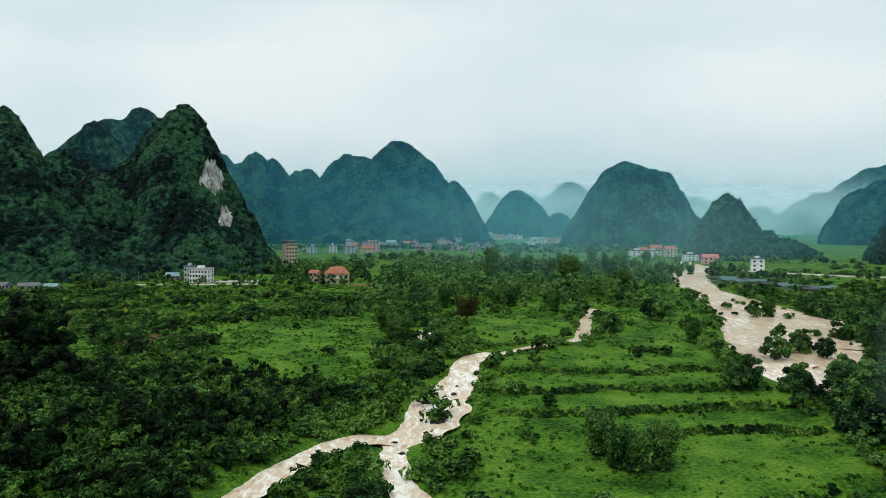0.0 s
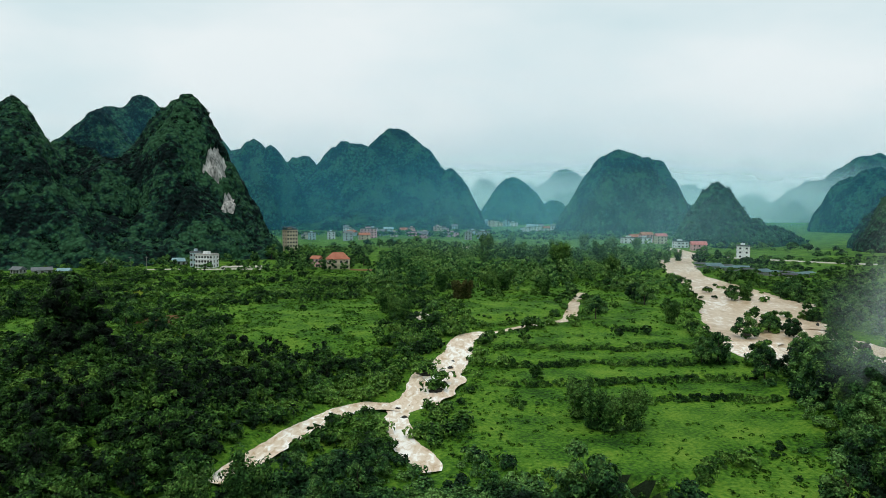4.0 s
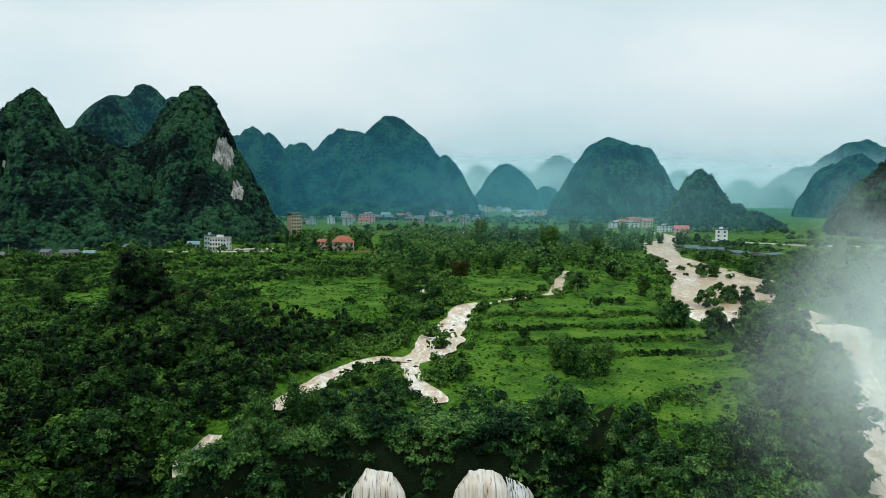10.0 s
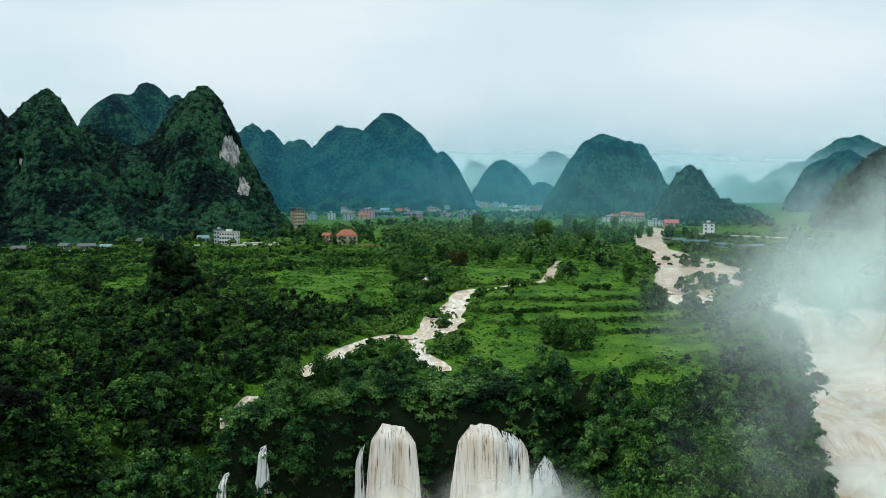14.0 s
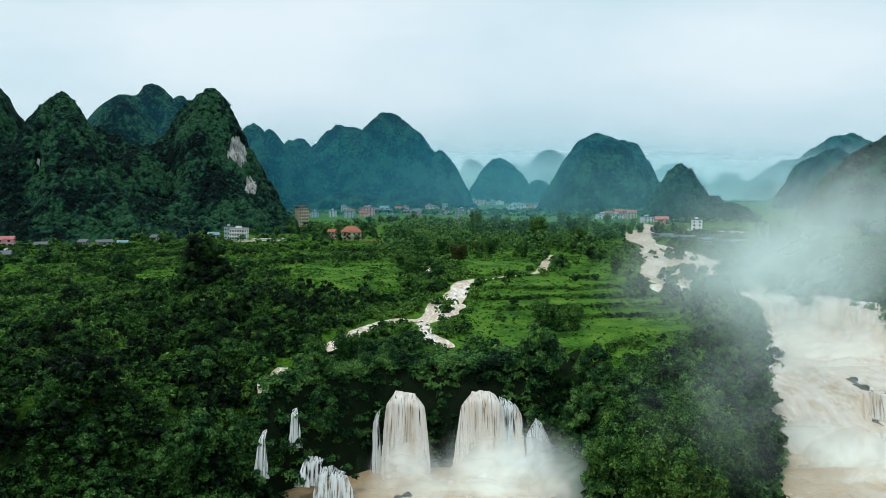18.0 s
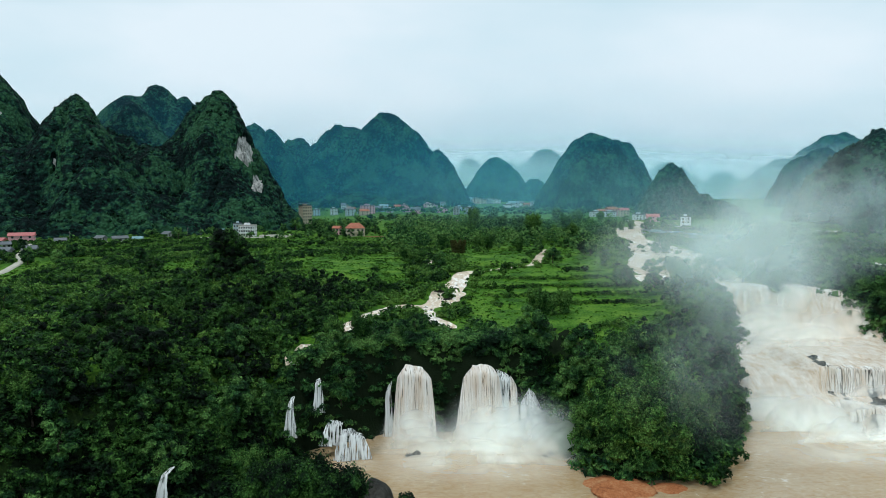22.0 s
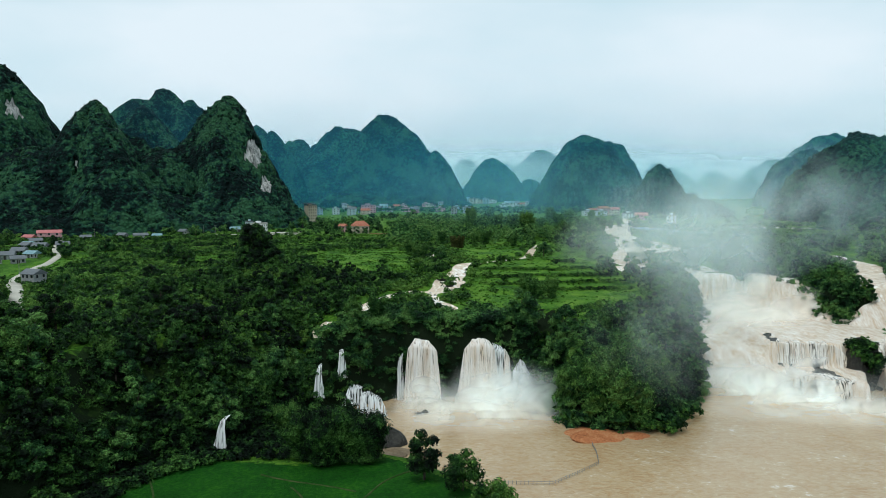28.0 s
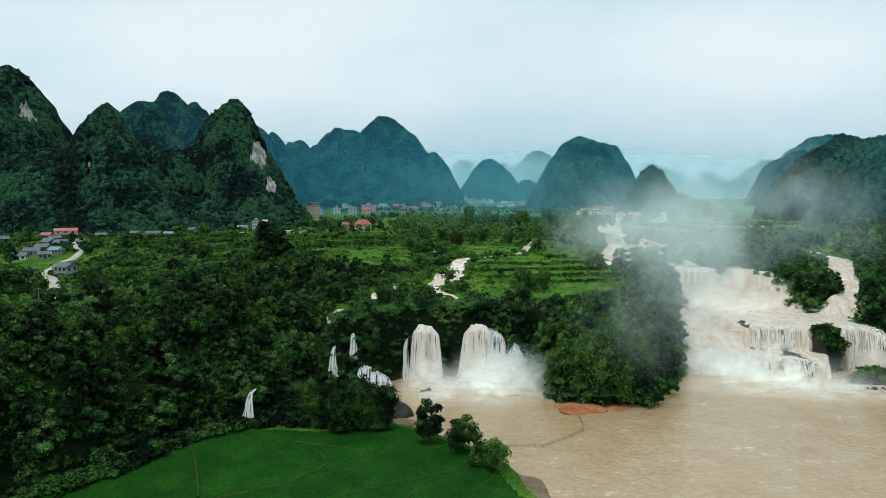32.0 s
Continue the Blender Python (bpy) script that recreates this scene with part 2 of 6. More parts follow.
def steps_east(x, y):
    """Rock tiers of the great falls, between the pool and the upper river."""
    lip1 = np.interp(x, [96, 106, 128, 142, 150, 158, 168, 205], [105, 107, 94, 82, 70, 84, 97, 90])
    lip2 = np.interp(x, [96, 112, 133, 156, 162, 172, 190, 205], [128, 122, 106, 97, 100, 101, 102, 96])
    lip3 = np.interp(x, [96, 128, 148, 156, 164, 178, 192, 205], [180, 191, 186, 178, 188, 163, 146, 134])
    wob = 1.2 * fbm(x, y, 6, 403, 2)
    z = 9.0 * smooth(-2.2, 0.8, y - lip1 + wob) - 2.6
    z = z + (4.5 + 4.5 * smooth(126, 134, x)) * smooth(-2.0 - 14 * smooth(134, 124, x), 0.8, y - lip2 + wob)
    top = 33.0 - 7 * smooth(176, 200, x)
    z = z + (top - z) * smooth(-4.0 - 14 * smooth(150, 175, x), 0.8, y - lip3 + wob)
    return z * smooth(92, 99, x) + -3.2 * (1 - smooth(92, 99, x))


def plateau(x, y):
    z = np.interp(y, [-60, 40, 85, 100, 130, 160, 185, 214, 300, 600, 900, 6000], [30, 31, 26, 28, 29.3, 30.3, 33, 36.3, 38, 41, 42, 46])
    left = smooth(-70, -125, x)
    z = z * (1 - left) + left * np.interp(y, [-60, 20, 150, 300, 6000], [31, 33, 35.5, 39, 46])
    east = smooth(80, 120, x) * smooth(330, 160, y)
    z = z + east * (33.5 - z) * 0.8
    z = z + fbm(x, y, 60, 3) * (1.0 + 1.3 * left)
    # the wooded knoll
    z = z + 9 * np.exp(-(((x + 92) / 34) ** 2) - ((y - 150) / 30) ** 2)
    z = z + 5 * np.exp(-(((x + 62) / 24) ** 2) - ((y - 128) / 24) ** 2)
    # bank above the western road
    z = z + 16 * smooth(-172, -215, x) * smooth(150, 95, y)
    # eastern hillside
    z = z + 34 * smooth(245, 420, x) * smooth(420, 240, y)
    # paddy terraces
    t = smooth(8, 22, x) * smooth(98, 80, x) * smooth(92, 104, y) * smooth(330, 290, y)
    s = 1.7
    u = (z + 1.1 * fbm(x, y, 38, 9)) / s
    stepped = s * (np.floor(u) + smooth(0.72, 1.0, u - np.floor(u)))
    return z * (1 - t) + stepped * t


def ribbon_near(x, y, line):
    d, at = seg_dist(x, y, line)
    w = np.interp(at, range(len(line)), [p[2] for p in line])
    return d - w / 2


WATERS = (RIVER, RIVER_ARM, RIVER_EAST, STREAM, STREAM_LOW, STREAM_UP, STREAM_IN, STREAM_OUT, POND)


def ground_z(x, y):
    x, y = np.asarray(x, float), np.asarray(y, float)
    d, _ = seg_dist(x, y, LOW + LOW[:1])
    d = np.where(inside(x, y, LOW), -d, d)
    d = d + fbm(x, y, 18, 5, 3) * 2.2 * smooth(-10, 4, d)
    top = plateau(x, y)
    df, _ = seg_dist(x, y, FIELD + FIELD[:1])
    df = np.where(inside(x, y, FIELD), -df, df)
    beach = smooth(-22, -34, x) * smooth(60, 45, y)
    field = -3.2 + 3.3 * np.maximum(smooth(9, 0, df + fbm(x, y, 9, 4, 2) * 1.5), 0.9 * beach) + fbm(x, y, 14, 2, 3) * 0.2
    low = np.where((x > 90) & (y > 55), steps_east(x, y) - 2.6, field)
    # steep at the falls, sloping under the woods
    run = 22 - 17 * smooth(-62, -50, x) * smooth(34, 26, x) * smooth(55, 68, y) - 15 * smooth(88, 98, x) * smooth(85, 100, y)
    up = smooth(0.0, 1.0, d / run)
    up = np.where(run > 18, np.clip(d / run, 0, 1) ** 0.8, up)
    z = low + (np.maximum(top, low) - low) * up
    for line in WATERS:
        b = ribbon_near(x, y, line)
        z = z - (1.1 if line is RIVER else 0.8) * smooth(2.0, -1.0, b) * smooth(1, 6, d)
    # rim of the land, far behind the view and at the horizon
    return z


def axis(lo, hi, step, low_end, high_end, grow=1.16):
    v = list(np.arange(lo, hi + step, step))
    s = step
    while v[-1] < high_end:
        s *= grow
        v.append(v[-1] + min(s, 260))
    s = step
    while v[0] > low_end:
        s *= grow
        v.insert(0, v[0] - min(s, 260))
    return np.array(v)


gx, gy = axis(-280, 290, 2.2, -4600, 4600), axis(-60, 430, 2.0, -1500, 4800)
mx, my = np.meshgrid(gx, gy)
mz = ground_z(mx, my)
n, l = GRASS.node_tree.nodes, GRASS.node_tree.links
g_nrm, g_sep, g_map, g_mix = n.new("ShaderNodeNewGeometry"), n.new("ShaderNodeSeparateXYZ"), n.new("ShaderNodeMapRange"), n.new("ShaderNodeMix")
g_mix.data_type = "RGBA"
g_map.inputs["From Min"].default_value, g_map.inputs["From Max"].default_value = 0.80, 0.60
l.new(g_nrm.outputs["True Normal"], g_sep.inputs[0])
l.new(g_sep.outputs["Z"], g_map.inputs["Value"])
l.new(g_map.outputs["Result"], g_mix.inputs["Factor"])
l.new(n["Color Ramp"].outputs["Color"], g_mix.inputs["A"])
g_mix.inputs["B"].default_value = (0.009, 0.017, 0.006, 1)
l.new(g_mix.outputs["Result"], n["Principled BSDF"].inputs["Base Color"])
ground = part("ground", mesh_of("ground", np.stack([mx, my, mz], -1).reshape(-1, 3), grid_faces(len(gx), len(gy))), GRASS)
tagged(ground, "green grassy valley floor above a wooded escarpment", "ground", kind="structure")


# ---- karst hills ----
def lobe_height(x, y, lobes):
    z = np.full(np.shape(x), -6.0)
    for px, py, top, rx, ry, p in lobes:
        a = np.arctan2((y - py) / ry, (x - px) / rx)
        wob = 1 + 0.10 * np.sin(3 * a + px) + 0.07 * np.sin(5 * a + py) + 0.05 * np.sin(9 * a + top)
        d = np.hypot((x - px) / rx, (y - py) / ry) / wob
        tip = 1 - 0.012 ** (p / 2)
        h = (top - 40) * (0.9 * (np.maximum(1 - np.sqrt(d * d + 0.012) ** p, 0) / tip) ** 0.92 + 0.1 * np.maximum(1 - d / 1.35, 0))
        z = np.maximum(z, h)
    return z


HILL_TOPS = []


def canopy(p, cell, seed):
    """Rounded tree crowns over a surface: 1 on top of each, 0 in the gaps between."""
    q = p / cell
    base = np.floor(q)
    near = np.full(len(p), 9.0)
    for ox in (-1, 0, 1):
        for oy in (-1, 0, 1):
            for oz in (-1, 0, 1):
                c = base + (ox, oy, oz)
                kx = c[:, 0] + 57 * c[:, 2]
                d = [c[:, k] + 0.15 + 0.7 * hashed(kx, c[:, 1] + 131 * c[:, 2], seed + k) - q[:, k] for k in range(3)]
                near = np.minimum(near, d[0] ** 2 + d[1] ** 2 + d[2] ** 2)
    return np.sqrt(np.maximum(0, 1 - near / 0.8))


def karst_hill(lobes, step, label, group="karst hills", rough=1.0, crowns=7.0, cliffs=()):
    """A steep hill under closed forest; cliffs are bare patches (x, y, z, half width, half height, label)."""
    x0, x1 = min(l[0] - 1.5 * l[3] for l in lobes), max(l[0] + 1.5 * l[3] for l in lobes)
    y0, y1 = min(l[1] - 1.5 * l[4] for l in lobes), max(l[1] + 1.1 * l[4] for l in lobes)
    xs, ys = np.arange(x0, x1, step), np.arange(y0, y1, step)
    x, y = np.meshgrid(xs, ys)
    wx, wy = x + fbm(x, y, 45, 21) * 9 * rough, y + fbm(x, y, 45, 31) * 9 * rough
    z = lobe_height(wx, wy, lobes)
    ribs = 1 - np.abs(fbm(x, y, 38, 51, 3))
    knobs = canopy(np.stack([wx.ravel(), wy.ravel(), 0.6 * z.ravel()], -1), 4.6 * crowns, 37).reshape(x.shape)
    z = z + (fbm(x, y, 30, 41, 3) * 6.5 + ribs**2 * 9.0 + 1.5 * crowns * (knobs - 0.8) - 9.5) * rough * smooth(0, 25, z) + 40 - 7 * smooth(16, 2, z)
    HILL_TOPS.append((xs, ys, z, step))
    gy, gx = np.gradient(z, step)
    nrm = np.stack([-gx, -gy, np.ones_like(z)], -1)
    nrm /= np.linalg.norm(nrm, axis=-1)[..., None]
    p = np.stack([x, y, z], -1)
    bare = np.zeros(x.shape, bool)
    patches = []
    for cx, cy, cz, rx, rz, words in cliffs:
        u, v = (x - cx) / rx, (z - cz) / rz
        edge = np.abs(u + 0.35 * v) * (1.15 + 0.35 * v) + 0.55 * v * v + 0.85 * fbm(x * 1.6, z * 0.7, 8, int(cz), 4)
        hit = (edge < 0.95) & (np.abs(v) < 1.2) & (np.abs(y - cy) < 28)
        bare |= hit
        patches.append((hit, words))
    lift = (1 - bare) * (0.75 * crowns * canopy(p.reshape(-1, 3), crowns, 17) + 0.22 * crowns * canopy(p.reshape(-1, 3), 0.45 * crowns, 23)).reshape(x.shape)
    lift = lift + bare * (0.25 * crowns + 1.6 * fbm(x * 2, z * 0.35, 4, 29, 3))
    p = p + nrm * ((lift - 0.45 * crowns) * smooth(41, 46, z))[..., None]
    faces = grid_faces(len(xs), len(ys))
    rock = bare.ravel()[faces].all(1)
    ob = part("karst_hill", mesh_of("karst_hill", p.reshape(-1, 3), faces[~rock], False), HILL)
    for hit, words in patches:
        f = faces[hit.ravel()[faces].all(1)]
        if len(f):
            used, at = np.unique(f, return_inverse=True)
            part("cliff_face", mesh_of("cliff_face", p.reshape(-1, 3)[used], at.reshape(f.shape)), ROCK, ob, words)
    return tagged(ob, label, "hill", group)


karst_hill([(-228, 600, 184, 76, 86, 1.25), (-262, 590, 140, 70, 90, 1.3), (-205, 560, 108, 62, 60, 1.5), (-300, 600, 120, 90, 80, 1.2), (-235, 568, 80, 105, 90, 1.0), (-290, 545, 88, 120, 90, 1.0)], 1.7,
           "steep forested limestone hill with bare pale cliff patches",
           cliffs=((-193, 572, 118, 9.5, 14, "bare pale limestone cliff"), (-176, 545, 85, 7.0, 8.5, "smaller bare pale cliff")))
karst_hill([(-337, 528, 164, 74, 80, 1.3), (-385, 505, 128, 70, 80, 1.3), (-300, 500, 112, 60, 60, 1.3), (-420, 520, 118, 80, 80, 1.3), (-350, 505, 86, 140, 95, 1.0)], 1.8,
           "forested limestone hill with a small rock face", cliffs=((-337, 474, 104, 3.2, 7, "narrow pale rock streak"),))
karst_hill([(-452, 570, 208, 80, 90, 1.6), (-530, 560, 215, 110, 110, 1.5)], 2.6, "tall forested limestone hill with a grey cliff", cliffs=((-425, 530, 168, 9, 17, "grey bare cliff under the summit"),))
karst_hill([(-369, 730, 181, 80, 90, 1.5)], 2.2, "rounded forested limestone hill behind its neighbours")
karst_hill([(-438, 1010, 247, 120, 120, 1.4), (-480, 1000, 234, 120, 120, 1.5), (-395, 1010, 225, 90, 100, 1.4)], 3.4, "broad high forested limestone hill", crowns=7)
karst_hill([(-373, 1376, 217, 85, 110, 1.7), (-338, 1380, 203, 75, 100, 1.6)], 4.0, "twin-topped forested limestone hill in blue haze", crowns=9)
karst_hill([(-341, 1700, 211, 110, 130, 1.6), (-290, 1720, 200, 100, 130, 1.6)], 5.0, "far forested limestone hill in blue haze", crowns=11)
karst_hill([(-92, 1465, 257, 150, 150, 1.3), (-172, 1470, 222, 130, 140, 1.35), (-205, 1490, 225, 120, 140, 1.3), (19, 1425, 166, 80, 110, 1.6), (-60, 1440, 228, 120, 120, 1.5), (-110, 1400, 100, 220, 160, 1.0)], 3.8,
           "wide peaked forested limestone hill behind the town", crowns=9)
karst_hill([(197, 1848, 167, 96, 110, 1.7)], 5.0, "single cone-shaped hill in the haze", crowns=11)
karst_hill([(331, 2000, 114, 70, 90, 1.7)], 5.0, "small cone-shaped hill in the haze", crowns=11)
karst_hill([(299, 1124, 178, 98, 105, 2.1), (345, 1130, 168, 72, 95, 2.2), (262, 1110, 128, 58, 80, 1.8)], 3.0, "large dome-shaped forested limestone hill", crowns=7)
karst_hill([(400, 1180, 112, 60, 70, 1.8)], 4.0, "low forested shoulder hill", crowns=8)
karst_hill([(305, 752, 112, 44, 60, 1.5), (338, 760, 82, 44, 50, 1.4), (372, 765, 62, 60, 50, 1.3)], 2.2, "small pointed forested hill beside the river", crowns=5)
karst_hill([(490, 450, 152, 120, 110, 1.6), (470, 400, 105, 95, 70, 1.4)], 2.6, "forested eastern hillside above the falls", crowns=6)
karst_hill([(505, 640, 144, 105, 110, 1.6), (570, 680, 150, 120, 110, 1.6)], 3.2, "steep forested hill half hidden in spray", crowns=6)
karst_hill([(772, 1217, 158, 84, 120, 2.0), (870, 1180, 166, 110, 140, 1.8)], 5.0, "hazy forested ridge beyond the river", crowns=9)
for lx, ly, top, r in ((169, 2400, 190, 90), (327, 2450, 178, 80), (445, 2400, 222, 150), (560, 2600, 175, 110), (878, 2400, 180, 75), (960, 2450, 165, 85), (1104, 2400, 145, 90), (1213, 2350, 128, 90), (1330, 2400, 185, 110), (1500, 2500, 210, 150),
                       (-900, 2400, 380, 320), (1900, 3000, 330, 340), (760, 2700, 150, 120)):
    karst_hill([(lx, ly, top, r, r, 1.6), (lx + 0.6 * r, ly + 30, 40 + (top - 40) * 0.74, 0.6 * r, r, 1.6), (lx - 0.7 * r, ly + 30, 40 + (top - 40) * 0.6, 0.6 * r, r, 1.6)], r / 14, "far pale limestone peak in the mist", "far peaks", rough=1.6, crowns=14)


# ---- water ----
def water_material(name, dark, light, foam, foam_at, size, rough=0.25, stretch=(1, 1, 1)):
    mat = bpy.data.materials.new(name)
    mat.use_nodes = True
    n, l = mat.node_tree.nodes, mat.node_tree.links
    bsdf = n["Principled BSDF"]
    bsdf.inputs["Roughness"].default_value = rough
    geo, mp = n.new("ShaderNodeNewGeometry"), n.new("ShaderNodeMapping")
    mp.inputs["Scale"].default_value = stretch
    l.new(geo.outputs["Position"], mp.inputs["Vector"])
    a, b = n.new("ShaderNodeTexNoise"), n.new("ShaderNodeTexNoise")
    a.inputs["Scale"].default_value, a.inputs["Detail"].default_value, a.inputs["Distortion"].default_value = 1 / size, 7.0, 0.8
    b.inputs["Scale"].default_value, b.inputs["Detail"].default_value = 0.14 / size, 3.0
    for t in (a, b):
        l.new(mp.outputs["Vector"], t.inputs["Vector"])
    mul = n.new("ShaderNodeMath")
    mul.operation = "MULTIPLY_ADD"
    l.new(a.outputs["Fac"], mul.inputs[0])
    mul.inputs[1].default_value = 0.6
    half = n.new("ShaderNodeMath")
    half.operation = "MULTIPLY"
    half.inputs[1].default_value = 0.4
    l.new(b.outputs["Fac"], half.inputs[0])
    l.new(half.outputs[0], mul.inputs[2])
    ramp = n.new("ShaderNodeValToRGB")
    e = ramp.color_ramp.elements
    e.new(0.5)
    e.new(0.6)
    for k, (p, c) in enumerate(((0.36, dark), (foam_at - 0.03, light), (foam_at, light), (foam_at + 0.09, foam))):
        e[k].position, e[k].color = p, (*c, 1)
    l.new(mul.outputs[0], ramp.inputs["Fac"])
    l.new(ramp.outputs["Color"], bsdf.inputs["Base Color"])
    bump = n.new("ShaderNodeBump")
    bump.inputs["Strength"].default_value, bump.inputs["Distance"].default_value = 0.35, 0.25 * size
    l.new(a.outputs["Fac"], bump.inputs["Height"])
    l.new(bump.outputs["Normal"], bsdf.inputs["Normal"])
    return mat


BROWN, TAN, FOAM = (0.40, 0.255, 0.125), (0.40, 0.27, 0.155), (0.78, 0.72, 0.65)
POOL = water_material("silty_pool", BROWN, (0.47, 0.345, 0.205), (0.64, 0.54, 0.42), 0.60, 2.2, 0.22, (1, 1.6, 1))
RIVER_WATER = water_material("flood_river", TAN, (0.55, 0.42, 0.29), FOAM, 0.54, 2.6, 0.4, (1.2, 0.6, 1))
RAPID = water_material("rapids", (0.46, 0.31, 0.18), (0.66, 0.53, 0.40), (0.88, 0.83, 0.77), 0.50, 1.8, 0.6, (1.3, 0.55, 1))


def ribbon(name, line, mat, label, lift=0.12, step=1.5, across=9):
    """A sheet of water along a bed."""
    pts = np.array(line, float)
    s = np.r_[0, np.cumsum(np.hypot(*np.diff(pts[:, :2], axis=0).T))]
    u = np.linspace(0, s[-1], int(s[-1] / step) + 2)
    # smooth the corners of the line
    k = np.ones(7) / 7
    ev = [np.interp(u, s, pts[:, c]) for c in range(3)]
    ev = [np.convolve(np.pad(v, 3, "edge"), k, "valid") for v in ev]
    dx, dy = np.gradient(ev[0]), np.gradient(ev[1])
    ln = np.hypot(dx, dy)
    nx, ny = -dy / ln, dx / ln
    bed = ground_z(ev[0], ev[1])
    bed = np.convolve(np.pad(bed, 2, "edge"), np.ones(5) / 5, "valid")
    rows = []
    for j in np.linspace(-1.25, 1.25, across):
        w = ev[2] / 2 * (1 + 0.22 * fbm(u, u * 0, 14, 77) + 0.42 * fbm(u, u * 0 + 40 * np.sign(j), 6, 78, 3))
        x, y = ev[0] + nx * w * j, ev[1] + ny * w * j
        rows.append(np.stack([x, y, np.maximum(bed, bed) + lift + 0.55 + 0.18 * fbm(x, y, 4, 61, 3)], -1))
    v = np.stack(rows, 1).reshape(-1, 3)
    ob = part(name, mesh_of(name, v, grid_faces(across, len(u))), mat)
    return tagged(ob, label, "water", kind="structure")


px, py = np.meshgrid(np.arange(-60, 330, 3.0), np.r_[np.arange(-700, -70, 30.0), np.arange(-70, 112, 3.0)])
pool = part("water", mesh_of("pool", np.stack([px, py, -2.0 + 0.08 * fbm(px, py, 7, 91)], -1).reshape(-1, 3), grid_faces(px.shape[1], px.shape[0])), POOL)
tagged(pool, "calm silty brown pool below the waterfalls", "water", kind="structure")
ribbon("water", RIVER, RIVER_WATER, "wide brown flooded river with white riffles", across=25)
ribbon("water", RIVER_ARM, RAPID, "narrow white side arm of the river")
ribbon("water", RIVER_EAST, RAPID, "white eastern channel running to the falls")
ribbon("water", STREAM, RAPID, "foaming stream cascading between the fields", across=15)
ribbon("water", STREAM_LOW, RAPID, "short white reach of the stream above the small falls")
ribbon("water", STREAM_UP, RAPID, "small white reach of a side stream among bushes")
ribbon("water", STREAM_IN, RIVER_WATER, "small brown feeder stream between bushes")
ribbon("water", STREAM_OUT, RAPID, "branch of the cascade running to the cliff")
ribbon("water", POND, RIVER_WATER, "flooded pond near the town")

# ---- plants ----
def leaf_cloud(n, lobes, size, seed, up=0.35):
    """Small bent leaf sprays on the skin of some ellipsoids (x, y, z, rx, ry, rz)."""
    r = np.random.default_rng(seed)
    n, size = 2 * n, 0.78 * size
    lobes = np.array(lobes, float)
    area = (lobes[:, 3] * lobes[:, 4] + lobes[:, 3] * lobes[:, 5]) ** 0.8
    which = r.choice(len(lobes), n, p=area / area.sum())
    d = r.normal(size=(n, 3))
    d[:, 2] = np.where(d[:, 2] < -0.4, -d[:, 2] * 0.7, d[:, 2])
    d /= np.linalg.norm(d, axis=1)[:, None]
    L = lobes[which]
    c = L[:, :3] + d * L[:, 3:] * (0.80 + 0.3 * r.random(n) ** 1.3)[:, None]
    nrm = d * (1 - 0.5 * up) + [0, 0, 0.5 * up] + r.normal(size=(n, 3)) * 0.27
    nrm /= np.linalg.norm(nrm, axis=1)[:, None]
    a = np.cross(nrm, r.normal(size=(n, 3)))
    a /= np.linalg.norm(a, axis=1)[:, None]
    b = np.cross(nrm, a)
    s = (size * (0.6 + 0.8 * r.random(n)))[:, None]
    v = np.stack([c - a * s * 0.8 - b * s * 0.6, c - a * s * 0.6 + b * s * 0.75, c + a * s * 1.15 - nrm * s * 0.3], 1)
    return v.reshape(-1, 3), np.arange(3 * n).reshape(n, 3)


def cores(lobes, scale=0.8):
    """Dark uneven bodies inside the foliage."""
    vs, fs, k = [], [], 0
    for i, (x, y, z, rx, ry, rz) in enumerate(lobes):
        v = np.array([(1, 0, 0), (0, 1, 0), (-1, 0, 0), (0, -1, 0), (0, 0, 1), (0, 0, -1)], float)
        f = np.array([(0, 1, 4), (1, 2, 4), (2, 3, 4), (3, 0, 4), (1, 0, 5), (2, 1, 5), (3, 2, 5), (0, 3, 5)])
        v = v * (0.85 + 0.3 * np.random.default_rng(i).random(len(v)))[:, None]
        vs.append(v * [rx * scale, ry * scale, rz * scale] + [x, y, z])
        fs.append(f + k)
        k += len(v)
    return np.concatenate(vs), np.concatenate(fs)


def crown(n, lobes, size, seed, up=0.35, every=1):
    a, fa = leaf_cloud(n, lobes, size, seed, up)
    b, fb = cores(lobes[::every])
    return np.concatenate([a, b]), np.concatenate([fa, fb + len(a)])


def random_lobes(seed, count, spread, r, squash=0.75, z0=0.0, dz=0.0):
    g = np.random.default_rng(seed)
    out = []
    for i in range(count):
        a = 6.283 * (i / count + 0.15 * g.random())
        d = spread * (0.35 + 0.65 * g.random()) if i else 0
        rr = r * (0.6 + 0.5 * g.random())
        out.append((math.cos(a) * d, math.sin(a) * d, z0 + dz * g.random() + (0.25 * r if i == 0 else 0), rr, rr, rr * squash))
    return out


def tree_lobes(seed, count, height, spread, low=0.22):
    """Clumps of foliage from near the ground to the tip, widest below the middle."""
    g = np.random.default_rng(seed)
    out = []
    for i in range(count):
        t = (i + 0.5) / count
        env = spread * math.sqrt(max(0.05, 1 - ((t - 0.38) / 0.72) ** 2))
        a, d = 2.4 * i + g.random(), env * (0.45 + 0.35 * g.random())
        r = spread * (0.34 + 0.16 * g.random()) * (1.1 - 0.35 * t)
        out.append((math.cos(a) * d, math.sin(a) * d, height * (low + (0.9 - low) * t), r, r, r * 0.9))
    return out


